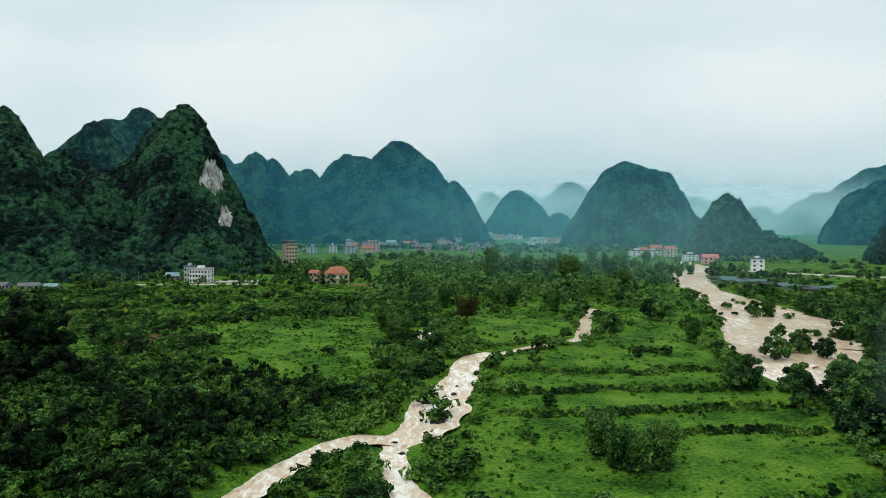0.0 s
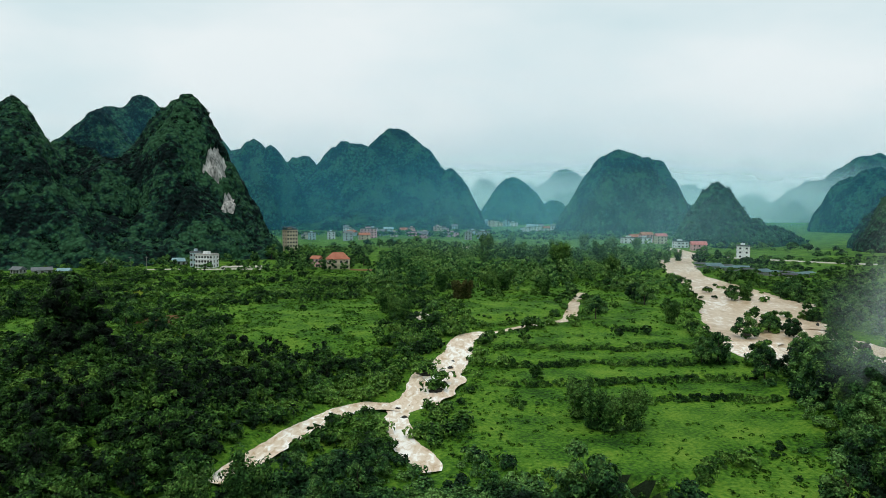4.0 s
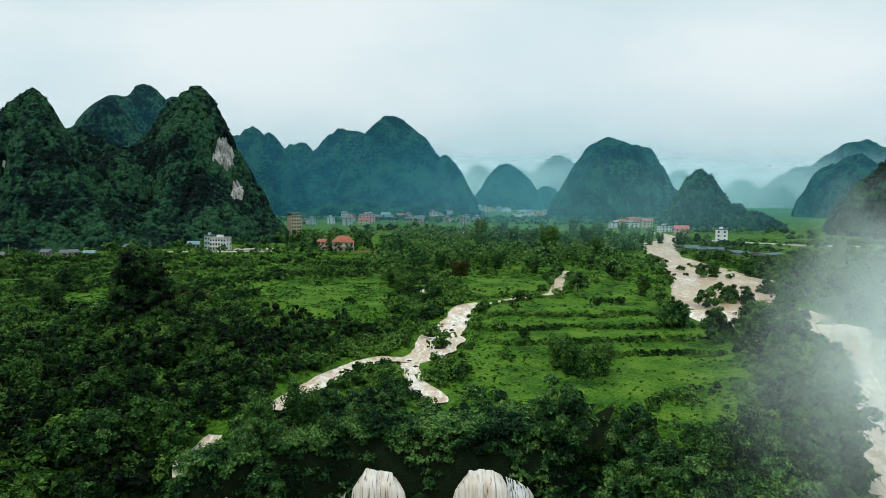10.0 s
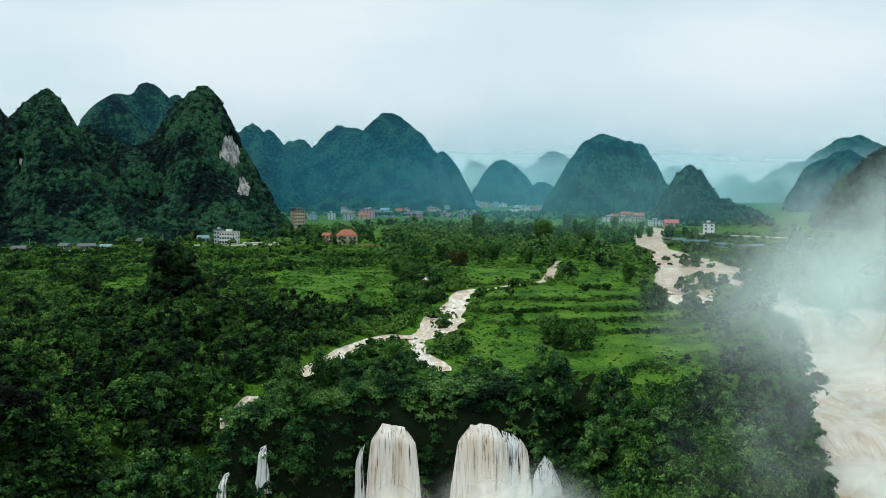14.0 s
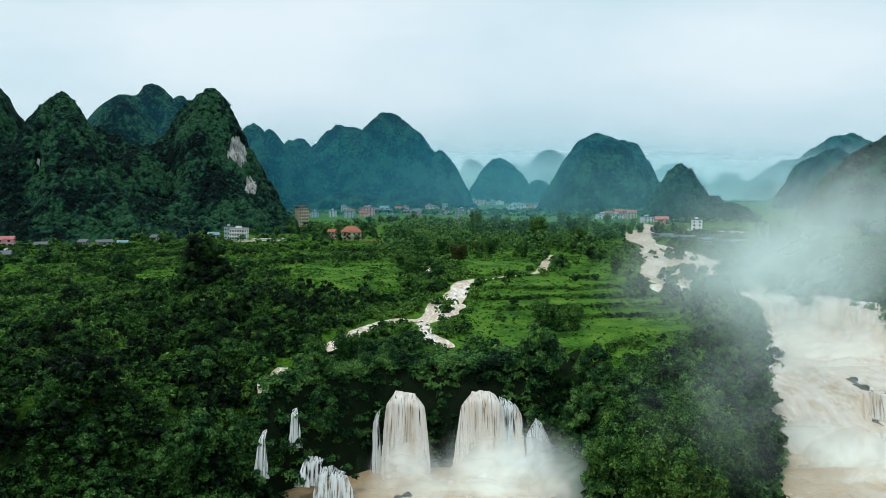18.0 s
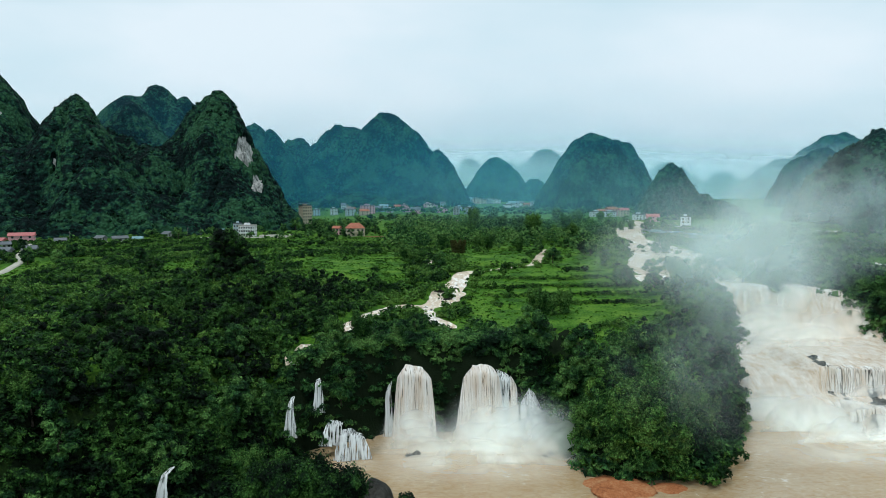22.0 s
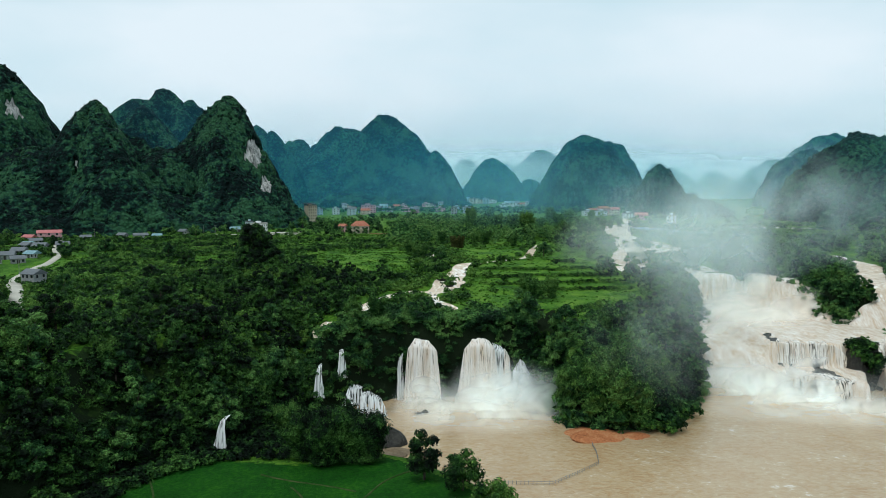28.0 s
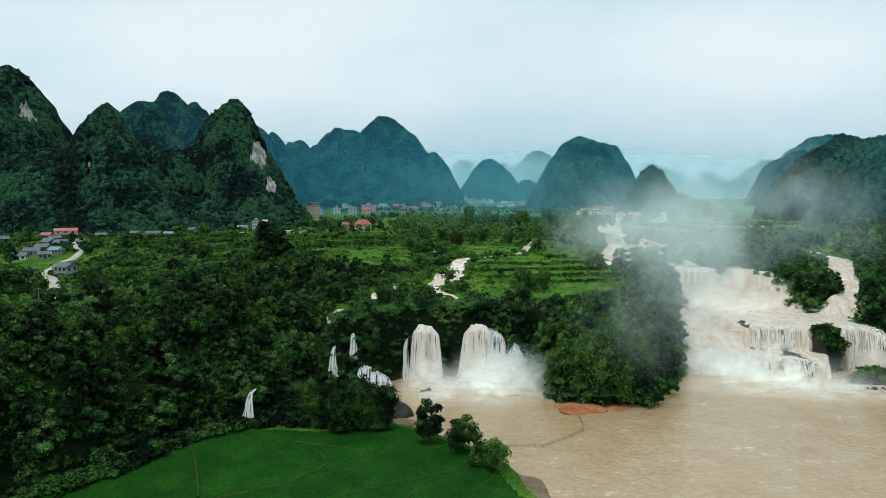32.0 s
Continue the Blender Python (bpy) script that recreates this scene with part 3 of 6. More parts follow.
def limb(bm, p, q, r0, r1, sides=6):
    p, q = Vector(p), Vector(q)
    turn = (q - p).to_track_quat("Z", "Y")
    rings = [[bm.verts.new(c + turn @ Vector((r * math.cos(6.2832 * k / sides), r * math.sin(6.2832 * k / sides), 0))) for k in range(sides)] for c, r in ((p, r0), (q, r1))]
    for k in range(sides):
        bm.faces.new((rings[0][k], rings[0][k - 1], rings[1][k - 1], rings[1][k]))
    bm.faces.new(rings[1])


def trunk_mesh(height, r, tops, seed):
    bm = bmesh.new()
    g = random.Random(seed)
    mid = (g.uniform(-0.3, 0.3), g.uniform(-0.3, 0.3), height)
    limb(bm, (0, 0, -0.8), (mid[0] * 0.4, mid[1] * 0.4, height * 0.5), r * 1.35, r, 7)
    limb(bm, (mid[0] * 0.4, mid[1] * 0.4, height * 0.5), mid, r, r * 0.6, 7)
    for t in tops:
        limb(bm, (mid[0], mid[1], height * g.uniform(0.75, 1.0)), t[:3], r * 0.42, r * 0.12, 5)
    return from_bm("trunk", bm)


# shapes shared by many plants, all of unit-free real size
TREES = {}


def tree_shape(key, height, spread, leaves, size, seed, leaf, squash=0.8, count=7):
    lobes = tree_lobes(seed, count, height, spread)
    v, f = crown(leaves, lobes, size, seed)
    top = mesh_of("crown", v, f, False)
    top.materials.append(leaf)
    stem = trunk_mesh(height * 0.55, 0.022 * height, lobes[::2], seed)
    stem.materials.append(BARK)
    TREES[key] = (stem, top)


def bamboo_shape(key, height, culms, leaves, seed, leaf, spread=2.4, bare=False):
    g = np.random.default_rng(seed)
    bm = bmesh.new()
    lobes = []
    for k in range(culms):
        a, d = 6.283 * (k / culms + 0.1 * g.random()), spread * 0.3 * g.random() ** 0.5
        lean = spread * (0.25 + 0.55 * g.random())
        h = height * (0.66 + 0.36 * g.random())
        p0 = Vector((math.cos(a) * d, math.sin(a) * d, -0.5))
        p1 = Vector((math.cos(a) * (d + lean * 0.3), math.sin(a) * (d + lean * 0.3), h * 0.62))
        p2 = Vector((math.cos(a) * (d + lean), math.sin(a) * (d + lean), h * 0.97))
        limb(bm, p0, p1, 0.11, 0.09, 5)
        limb(bm, p1, p2, 0.09, 0.04, 5)
        for t in (0.0, 0.4, 0.75, 1.0):
            c = p1.lerp(p2, t)
            rr = spread * (0.44 if bare else 0.55) * (1.1 - 0.45 * t)
            c.z -= 0.12 * height * t * t * bare
            lobes.append((c.x, c.y, c.z, rr, rr, rr * 1.2))
        for t in () if bare else (0.3, 0.65):
            c = p0.lerp(p1, t)
            lobes.append((c.x, c.y, c.z, spread * 0.55, spread * 0.55, h * 0.18))
    v, f = leaf_cloud(int(leaves * 1.5), lobes, 0.46, seed, 0.15)
    b, fb = cores(lobes[::2], 0.8)
    top = mesh_of("crown", np.concatenate([v, b]), np.concatenate([f, fb + len(v)]), False)
    top.materials.append(leaf)
    stem = from_bm("trunk", bm)
    stem.materials.append(BARK)
    TREES[key] = (stem, top)


for k in range(4):
    tree_shape(f"broad{k}", 9.0 + k, 3.9 + 0.3 * k, 680, 0.50, 100 + k, TREE_LEAF, count=9 + k)
for k in range(3):
    tree_shape(f"small{k}", 5.2 + 0.5 * k, 2.5, 330, 0.48, 120 + k, LEAF, count=7)
for k in range(3):
    bamboo_shape(f"bamboo{k}", 11 + 1.5 * k, 8 + k, 800, 140 + k, BAMBOO_LEAF, 4.0 + 0.5 * k)
bamboo_shape("dry0", 10, 8, 600, 150, DRY_LEAF, 2.6)
tree_shape("pale0", 9.5, 4.4, 820, 0.5, 155, LEAF, count=10)
tree_shape("pale1", 8.0, 4.8, 820, 0.5, 156, LEAF, count=9)
tree_shape("tall0", 23, 8.5, 1700, 0.8, 160, DARK_SHADED_LEAF, count=16)
tree_shape("dark0", 10, 4.6, 800, 0.5, 161, DARK_SHADED_LEAF, count=10)
tree_shape("dark1", 12, 5.0, 850, 0.5, 162, DARK_SHADED_LEAF, count=11)
ORIGINALS = {}
TREE_LABELS = {"broad": "dark green broadleaf tree on the wooded bank", "small": "low rounded green tree among the shrubs", "bamboo": "feathery green bamboo clump beside the fields",
               "pale": "lighter green broadleaf tree in the woods of the spur", "dry": "yellow-brown drying bamboo clump by the stream", "tall": "tall very dark tree standing on the knoll", "dark": "very dark broadleaf tree on the wooded knoll"}


def plant(key, x, y, scale=1.0, turn=0.0, z=None, label="", tall=1.0):
    """A tree of one of the shapes; the first of each is built, the rest are copies of it."""
    kind = key.rstrip("0123456789")
    z = float(ground_z(np.array([x]), np.array([y]))[0]) - 0.2 if z is None else z
    m = pose(x, y, z, 0, 0, turn)
    name = "bamboo_clump" if kind in ("bamboo", "dry") else "tree"
    ob = new(name)
    tagged(ob, label or TREE_LABELS[kind], "bamboo" if kind in ("bamboo", "dry") else "tree", {"broad": "trees of the wooded bank", "pale": "trees of the wooded bank", "small": "small valley trees", "bamboo": "bamboo clumps", "dry": "bamboo clumps"}.get(kind, ""))
    ob.matrix_basis = m @ Matrix.Diagonal((scale, scale, scale * tall, 1))
    for nm, me in zip(("trunk", "crown"), TREES[key]):
        p = new(nm, me)
        p.parent = ob
    return ob


def scatter(name, places, shapes, mat, label, category="shrubs"):
    """Many small plants in one mesh: places are rows of x, y, z, scale, turn."""
    vs, fs, k = [], [], 0
    pick = rng.integers(0, len(shapes), len(places))
    for i, (v, f) in enumerate(shapes):
        p = places[pick == i]
        if not len(p):
            continue
        c, s = np.cos(p[:, 4])[:, None], np.sin(p[:, 4])[:, None]
        sc = p[:, 3][:, None]
        x = (v[None, :, 0] * c - v[None, :, 1] * s) * sc + p[:, 0][:, None]
        y = (v[None, :, 0] * s + v[None, :, 1] * c) * sc + p[:, 1][:, None]
        z = v[None, :, 2] * sc + p[:, 2][:, None]
        vs.append(np.stack([x, y, z], -1).reshape(-1, 3))
        fs.append((f[None] + (np.arange(len(p)) * len(v))[:, None, None]).reshape(-1, 3) + k)
        k += len(vs[-1])
    ob = part(name, mesh_of(name, np.concatenate(vs), np.concatenate(fs), False), mat)
    return tagged(ob, label, category, kind="stuff")


def low_side(x, y):
    d, _ = seg_dist(x, y, LOW + LOW[:1])
    return np.where(inside(x, y, LOW), -d, d)


def wet(x, y):
    return np.min([ribbon_near(x, y, line) for line in (*WATERS, *ROADS)], axis=0)


def sown(n, x0, x1, y0, y1, keep):
    x, y = rng.uniform(x0, x1, n), rng.uniform(y0, y1, n)
    ok = rng.random(n) < keep(x, y)
    return x[ok], y[ok]


def rows_of(x, y, lo, hi, sink=0.25, skew=1.0):
    return np.stack([x, y, ground_z(x, y) - sink, lo + (hi - lo) * rng.random(len(x)) ** skew, rng.uniform(0, 6.28, len(x))], -1)


def stream_side(x, y):
    return np.min([ribbon_near(x, y, line) for line in (STREAM, STREAM_LOW, STREAM_OUT, STREAM_UP, STREAM_IN[1:])], axis=0)


OPEN_FIELD = [(17, 101), (40, 99), (62, 126), (88, 140), (97, 172), (95, 300), (10, 300), (19, 115)]


def shrub_cover(x, y):
    """How thickly shrubs stand, from 0 to 1."""
    d = low_side(x, y)
    patches = smooth(-0.22, 0.16, fbm(x, y, 30, 71, 4))
    left = smooth(14, -12, x)
    cover = patches * (0.16 + 0.70 * left) * smooth(420, 300, y) + 0.08 * smooth(300, 360, y)
    terrace = smooth(4, 14, x) * smooth(96, 84, x) * smooth(215, 200, y) * smooth(90, 100, y)
    cover = cover * (1 - 0.85 * terrace)
    cover = np.maximum(cover, smooth(34, 20, d) * 0.95 * (1 - 0.75 * terrace * smooth(14, 24, d)))
    cover = np.maximum(cover, 0.9 * smooth(-30, -50, x) * smooth(210, 170, y) * smooth(-0.4, -0.1, fbm(x, y, 26, 72, 3)))
    cover = cover * (1 - 0.8 * inside(x, y, OPEN_FIELD))
    w = wet(x, y)
    cover = np.maximum(cover, 0.5 * smooth(8, 3, w) * smooth(350, 300, y))
    cover = np.maximum(cover, 0.85 * smooth(-150, -175, x) * smooth(-0.3, 0.1, fbm(x, y, 30, 74, 3)) * smooth(480, 420, y))
    return cover * (d > 0.5) * (w > 0.9) * (stream_side(x, y) > 0.6 + 2.4 * (fbm(x, y, 9, 79, 2) > -0.15)) * ((stream_side(x, y + 3.5) > 0.3) | (fbm(x, y, 8, 85, 2) > 0.12))


SHRUBS = [crown(30, random_lobes(s, 4, 1.25, 1.25, 0.85, 0.7, 0.3), 0.56, s, 0.45, 3) for s in range(200, 207)]
x, y = sown(23500, -210, 130, -60, 250, shrub_cover)
# western plants take the darkened leaf; shade there is put into the colour
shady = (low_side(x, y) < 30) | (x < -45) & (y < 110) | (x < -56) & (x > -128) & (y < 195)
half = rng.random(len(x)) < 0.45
for side, leaf, words in (((x < -48) & (x > -160), DARK_SHADED_LEAF, "very dark shrubs and saplings on the western slope"), ((x >= -48) | (x <= -160), TREE_LEAF, "dark shrubs and saplings on the wooded spur")):
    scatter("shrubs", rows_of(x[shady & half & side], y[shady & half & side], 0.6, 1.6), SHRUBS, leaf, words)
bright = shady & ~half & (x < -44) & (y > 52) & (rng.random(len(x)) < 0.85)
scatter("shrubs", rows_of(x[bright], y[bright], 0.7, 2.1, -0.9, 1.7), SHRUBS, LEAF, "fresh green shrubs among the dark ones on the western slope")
x, y = x[~shady], y[~shady]
scatter("shrubs", rows_of(x, y, 0.4, 2.0, 0.25, 2.2), SHRUBS, LEAF, "dense green shrubs and saplings covering the plateau")
FAR_SHRUBS = [crown(20, random_lobes(s, 3, 1.2, 1.3, 0.8, 0.6, 0.3), 0.8, s, 0.45, 3) for s in range(210, 215)]
x, y = sown(19000, -400, 240, 250, 520, shrub_cover)
scatter("shrubs", rows_of(x, y, 0.45, 1.7), FAR_SHRUBS, LEAF, "scattered shrubs across the far meadows")
x, y = sown(3600, 170, 430, 230, 560, lambda x, y: (wet(x, y) > 2) * (0.15 + 0.7 * smooth(-0.1, 0.25, fbm(x, y, 40, 76, 3))))
scatter("shrubs", rows_of(x, y, 0.5, 1.9, 0.2, 1.6), FAR_SHRUBS, LEAF, "scattered shrubs across the plain east of the river")
# rough tufts in the meadows
TUFTS = [leaf_cloud(5, [(0, 0, 0.1, 0.7, 0.7, 0.35)], 0.42, s, 0.2) for s in range(220, 226)]
x, y = sown(36000, -230, 120, 88, 430, lambda x, y: (low_side(x, y) > 4) * (wet(x, y) > 1) * (1 - 0.72 * inside(x, y, OPEN_FIELD)) * (0.25 + 0.75 * smooth(-0.2, 0.3, fbm(x, y, 9, 73, 3))))
scatter("grass_tufts", rows_of(x, y, 0.5, 1.2, 0.05), TUFTS, MEADOW_LEAF, "rough grass tufts and weeds in the meadows", "grass")


# trees of the wooded banks
def bank_trees(x, y):
    d = low_side(x, y)
    at_falls = ((x > -54) & (x < -43) | (x > -24.5) & (x < -7.5) | (x > -2) & (x < 20)) & (y > 62) & (d < 5.5)
    return ~inside(x, y, OPEN_FIELD) * (d > 0.5) * smooth(32, 14, d) * (wet(x, y) > 2.5) * (stream_side(x, y + 6) > 5.5) * ~at_falls * (1 - 0.92 * smooth(10, 16, x) * smooth(92, 80, x) * smooth(10, 18, d) * (y > 85))


x, y = sown(6500, -165, 135, -60, 215, bank_trees)
near = np.argsort(y)
x, y = x[near], y[near]
pick = np.linspace(0, len(x) - 1, 80).astype(int)
for i in pick:
    low_growth = 0.55 if -54 < x[i] < 16 and y[i] > 86 else 1.0
    plant(f"broad{i % 4}", x[i], y[i], low_growth * rng.uniform(0.6, 1.3), rng.uniform(0, 360))
rest = np.setdiff1d(np.arange(len(x)), pick)
rest = rest[(x[rest] < -48) & (rest % 2 == 0) | (rest % 3 == 0)]
BANK = [crown(105, tree_lobes(s, 10, 8.2, 3.4, 0.12), 0.50, s, 0.4, 2) for s in range(230, 236)]
# shade of the western bank goes into the leaf colour
west = (x[rest] < -48) & (x[rest] > -160)
scatter("bank_woods", rows_of(x[rest][west], y[rest][west], 0.6, 1.5, 0.6), BANK, DARK_SHADED_LEAF, "very dark woods on the western escarpment", "woods")
rows = rows_of(x[rest][~west], y[rest][~west], 0.7, 1.7, 0.6)
rows[:, 3] *= np.where((rows[:, 0] > -54) & (rows[:, 0] < 16) & (rows[:, 1] > 86), 0.5, 1.0)
scatter("bank_woods", rows, BANK, TREE_LEAF, "dense dark woods on the escarpment", "woods")

# large crowns standing out of the woods of the spur and above the falls
x, y = sown(900, 30, 122, 46, 180, lambda x, y: ~inside(x, y, OPEN_FIELD) * (low_side(x, y) > 0.8) * (low_side(x, y) < 20) * (wet(x, y) > 3))
for i in range(0, min(len(x), 56)):
    plant(("broad0", "broad2", "pale0", "broad3", "bamboo1", "broad1", "pale1")[i % 7], x[i], y[i], rng.uniform(0.9, 1.55), rng.uniform(0, 360), label="" if i % 7 in (2, 4, 6) else "large dark broadleaf tree on the wooded spur")
# slope trees also wear the leaf darkened for shade
x, y = sown(520, -150, -58, -50, 120, lambda x, y: (low_side(x, y) > 1) * (low_side(x, y) < 60) * (wet(x, y) > 3))
for i in range(0, min(len(x), 28)):
    plant(("dark0", "dark1", "dark0", "bamboo0")[i % 4], x[i], y[i], rng.uniform(0.7, 1.25), rng.uniform(0, 360), label="" if i % 4 == 3 else "very dark broadleaf tree on the western slope")
# flooded tree islands at the head of the great falls
for cx, cy, n in ((103, 189, 4), (118, 196, 5), (123, 233, 5), (139, 213, 5), (151, 251, 4), (110, 168, 4), (172, 378, 4), (98, 157, 4), (148, 236, 3)):
    for i in range(n):
        plant(f"broad{(i + cx) % 4}" if i % 3 else "pale0", cx + rng.normal(0, 4.0), cy + rng.normal(0, 4.0), rng.uniform(0.5, 0.85), rng.uniform(0, 360), label="bushy tree on a flooded islet in the river")

# shrubs hanging on the cliff between the falls
def cliff_cover(x, y):
    d = low_side(x, y)
    under_water = (x > -21.4) & (x < -9) | (x > 0.2) & (x < 13.5) | (x > 15.6) & (x < 19) | (x > -53.2) & (x < -49.5) | (x > -47) & (x < -43.5)
    return (d > 1.3) * (d < 5.0) * ~under_water * 0.8 + (d >= 4.2) * (d < 12.0) * 0.9


x, y = sown(6500, -62, 34, 62, 104, cliff_cover)
scatter("shrubs", rows_of(x, y, 0.6, 1.3, 0.3), SHRUBS, TREE_LEAF, "dark shrubs hanging on the cliff between the falls")
x, y = sown(2600, 14, 62, 60, 118, lambda x, y: (low_side(x, y) > 1) * (low_side(x, y) < 19) * ~inside(x, y, OPEN_FIELD) * (~((x < 20) & (low_side(x, y) < 6))))
scatter("shrubs", rows_of(x, y, 0.7, 1.9, 0.3, 2.0), SHRUBS, TREE_LEAF, "shrubs crowning the cliff beside the broad fall")
x, y = sown(2600, 84, 215, 70, 200, lambda x, y: (low_side(x, y) > 0.3) * (low_side(x, y) < 7) * (wet(x, y) > 0.5))
scatter("shrubs", rows_of(x, y, 0.8, 1.5, 0.4), SHRUBS, TREE_LEAF, "shrubs hanging on the rock beside the great falls")
x, y = sown(3600, 150, 225, 95, 205, lambda x, y: (low_side(x, y) > -1.5) * (low_side(x, y) < 16) * (wet(x, y) > 0.8))
scatter("shrubs", rows_of(x, y, 0.9, 1.8, 0.2), SHRUBS, TREE_LEAF, "thick shrubs on the eastern rocks of the great falls")
x, y = sown(4600, 30, 125, 44, 185, lambda x, y: (low_side(x, y) > -0.6) * (low_side(x, y) < 14) * (wet(x, y) > 1.5))
scatter("shrubs", rows_of(x, y, 0.7, 2.7, 0.2, 2.6), SHRUBS, TREE_LEAF, "thick shrubs hanging down the wooded spur to the water")
# foot of the slope: shade held by the darkened leaf colour
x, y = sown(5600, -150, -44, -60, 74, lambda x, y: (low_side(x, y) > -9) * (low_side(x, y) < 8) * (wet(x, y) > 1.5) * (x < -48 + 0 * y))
scatter("shrubs", rows_of(x, y, 0.8, 1.9, 0.2), SHRUBS, DARK_SHADED_LEAF, "dark shrubs at the foot of the western slope")
x, y = sown(700, -98, -26, 12, 60, lambda x, y: (low_side(x, y) < 1) * ~inside(x, y - 1.5, FIELD) * (low_side(x, y) > -22) * ~((x > -38) & (y > 27)))
scatter("shrubs", rows_of(x, y, 0.5, 1.3, 0.1), SHRUBS, DARK_SHADED_LEAF, "dark bushes along the edge of the rice field")
x, y = sown(1500, 182, 250, 135, 215, lambda x, y: (wet(x, y) > 0.6) * (low_side(x, y) > -1))
scatter("bank_woods", rows_of(x[:260], y[:260], 0.5, 1.0, 0.6), BANK, TREE_LEAF, "dense trees along the eastern channel", "woods")
# overgrown edges of the paddy terraces
def terrace_edge(x, y):
    z = plateau(x, y)
    slope = np.abs(plateau(x, y + 0.8) - z) + np.abs(plateau(x + 0.8, y) - z)
    return smooth(0.25, 0.5, slope) * (x > 12) * (x < 92) * (low_side(x, y) > 14)


x, y = sown(40000, 10, 95, 96, 300, terrace_edge)
scatter("shrubs", rows_of(x[:2600], y[:2600], 0.2, 0.55, 0.1), FAR_SHRUBS, LEAF, "low weeds along the edges of the paddy terraces")

# the knoll with its tall dark trees
plant("tall0", -95, 158, 1.0, 30)
plant("tall0", -84, 148, 0.55, 130, label="dark broadleaf tree on the knoll")
x, y = sown(1900, -150, -30, 50, 200, lambda x, y: np.exp(-(((x + 84) / 34) ** 2) - ((y - 132) / 42) ** 2) * (wet(x, y) > 3) * (stream_side(x, y + 6) > 5.5) * (low_side(x, y) > 3))
for i in range(min(len(x), 20)):
    plant(f"dark{i % 2}", x[i], y[i], rng.uniform(0.55, 1.0), rng.uniform(0, 360))
# knoll thicket: dark leaves, with shade added in their colour
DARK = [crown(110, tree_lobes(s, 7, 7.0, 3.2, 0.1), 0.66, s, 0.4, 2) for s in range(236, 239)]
scatter("knoll_woods", rows_of(x[34:480], y[34:480], 0.6, 1.2, 0.6), DARK, DARK_SHADED_LEAF, "very dark thicket on the knoll", "woods")

# single trees and bamboo of the plain
for i, (x, y) in enumerate([(61, 249), (64, 314), (95, 422), (90, 344), (90, 297), (81, 192), (86, 192), (-3, 234), (92, 289), (127, 226), (111, 189), (92, 174), (109, 225), (138, 305)]):
    plant(f"broad{i % 4}", x, y, (1.05, 0.8, 0.9, 0.85)[i % 4], 47 * i, label="bushy green tree on the river plain")
for i, (x, y) in enumerate([(52, 322), (28, 332), (34, 336), (89, 244), (165, 518), (171, 518), (178, 518), (191, 530), (-14, 239), (-22, 262), (-18, 250), (1, 328), (27, 344), (145, 305), (34, 148), (36, 140), (39, 138), (45, 139)]):
    plant(f"bamboo{i % 3}", x, y, (0.85, 0.75, 0.7)[i % 3], 61 * i)
for x, y, k in [(50, 51.0, 1.6), (58, 51.5, 1.4), (43, 53, 1.25), (36, 62, 1.0), (54, 55, 1.6)]:
    plant("bamboo2", x, y, k, 40 * x, label="pale green bamboo at the foot of the wooded spur")
for i, (x, y) in enumerate([(184, 143), (188, 149), (181, 148), (186, 155), (190, 160), (196, 168), (190, 143.6), (193.5, 144.4), (197, 144.2), (191.5, 141.8), (194, 141), (196.4, 140.4), (189, 141)]):
    plant(f"broad{i % 4}", x, y, 0.75 if i < 6 else 0.6, 70 * i, label="dark tree on the bank of the eastern channel")
for x, y in [(10, 304), (13, 306), (8, 302)]:
    plant("dry0", x, y, 0.9, 40 * x)
for i, (x, y) in enumerate([(-10, 526), (5, 576), (14, 577), (-61, 685), (-51, 686), (-42, 686), (-23, 688), (-11, 688), (-2, 689), (-63, 500), (-113, 499), (-103, 489), (-101, 521), (-87, 506), (-134, 531),
                            (-140, 503), (-122, 512), (-95, 480), (-80, 488), (194, 498), (227, 520), (222, 528), (200, 505), (-54, 470)]):
    plant(f"broad{i % 4}", x, y, (1.0, 0.9, 1.15, 0.8)[i % 4], 53 * i, label="dark green tree near the town")
for i, (x, y) in enumerate([(51, 480), (66, 534), (82, 566), (93, 536), (111, 568), (139, 644), (143, 605), (147, 570), (159, 570), (191, 647), (56, 437), (80, 438), (118, 439), (33, 480), (57, 639), (76, 715), (88, 716),
                            (70, 460), (100, 470), (120, 500), (130, 540), (60, 585), (100, 620), (40, 560), (170, 600), (105, 400), (72, 400)]):
    plant(f"bamboo{i % 3}" if i % 2 else f"small{i % 3}", x, y, 1.0 + 0.12 * (i % 4), 71 * i, label="light green tree in the riverside grove")
for i, (x, y) in enumerate([(-219, 285), (-173, 262), (-111, 224), (-94, 208), (-212, 248), (-214, 267), (-241, 269), (-250, 200), (-284, 252), (-205, 107), (-168, 124), (-200, 400), (-230, 330), (-31, 180), (-16, 183), (27, 174), (28, 208)]):
    plant(f"broad{i % 4}" if i < 13 else f"small{i % 3}", x, y, 0.8 + 0.1 * (i % 3), 37 * i, label="green tree among the western shrubs")
for i, (x, y) in enumerate([(-296, 336), (-278, 330), (-250, 312), (-246, 300), (-290, 286), (-300, 300), (-240, 240), (-272, 236), (-300, 262), (-254, 268), (-312, 372), (-340, 380), (-276, 350), (-230, 250), (-310, 330)]):
    plant(f"broad{i % 4}" if i % 2 else f"small{i % 3}", x, y, 0.7 + 0.12 * (i % 3), 83 * i, label="green tree between the village houses")
for i, (x, y) in enumerate([(-51, 46), (-59, 46), (-69, 52), (-41, 92), (-33, 96)]):
    plant(f"bamboo{i % 3}", x, y, 0.9, 57 * i)
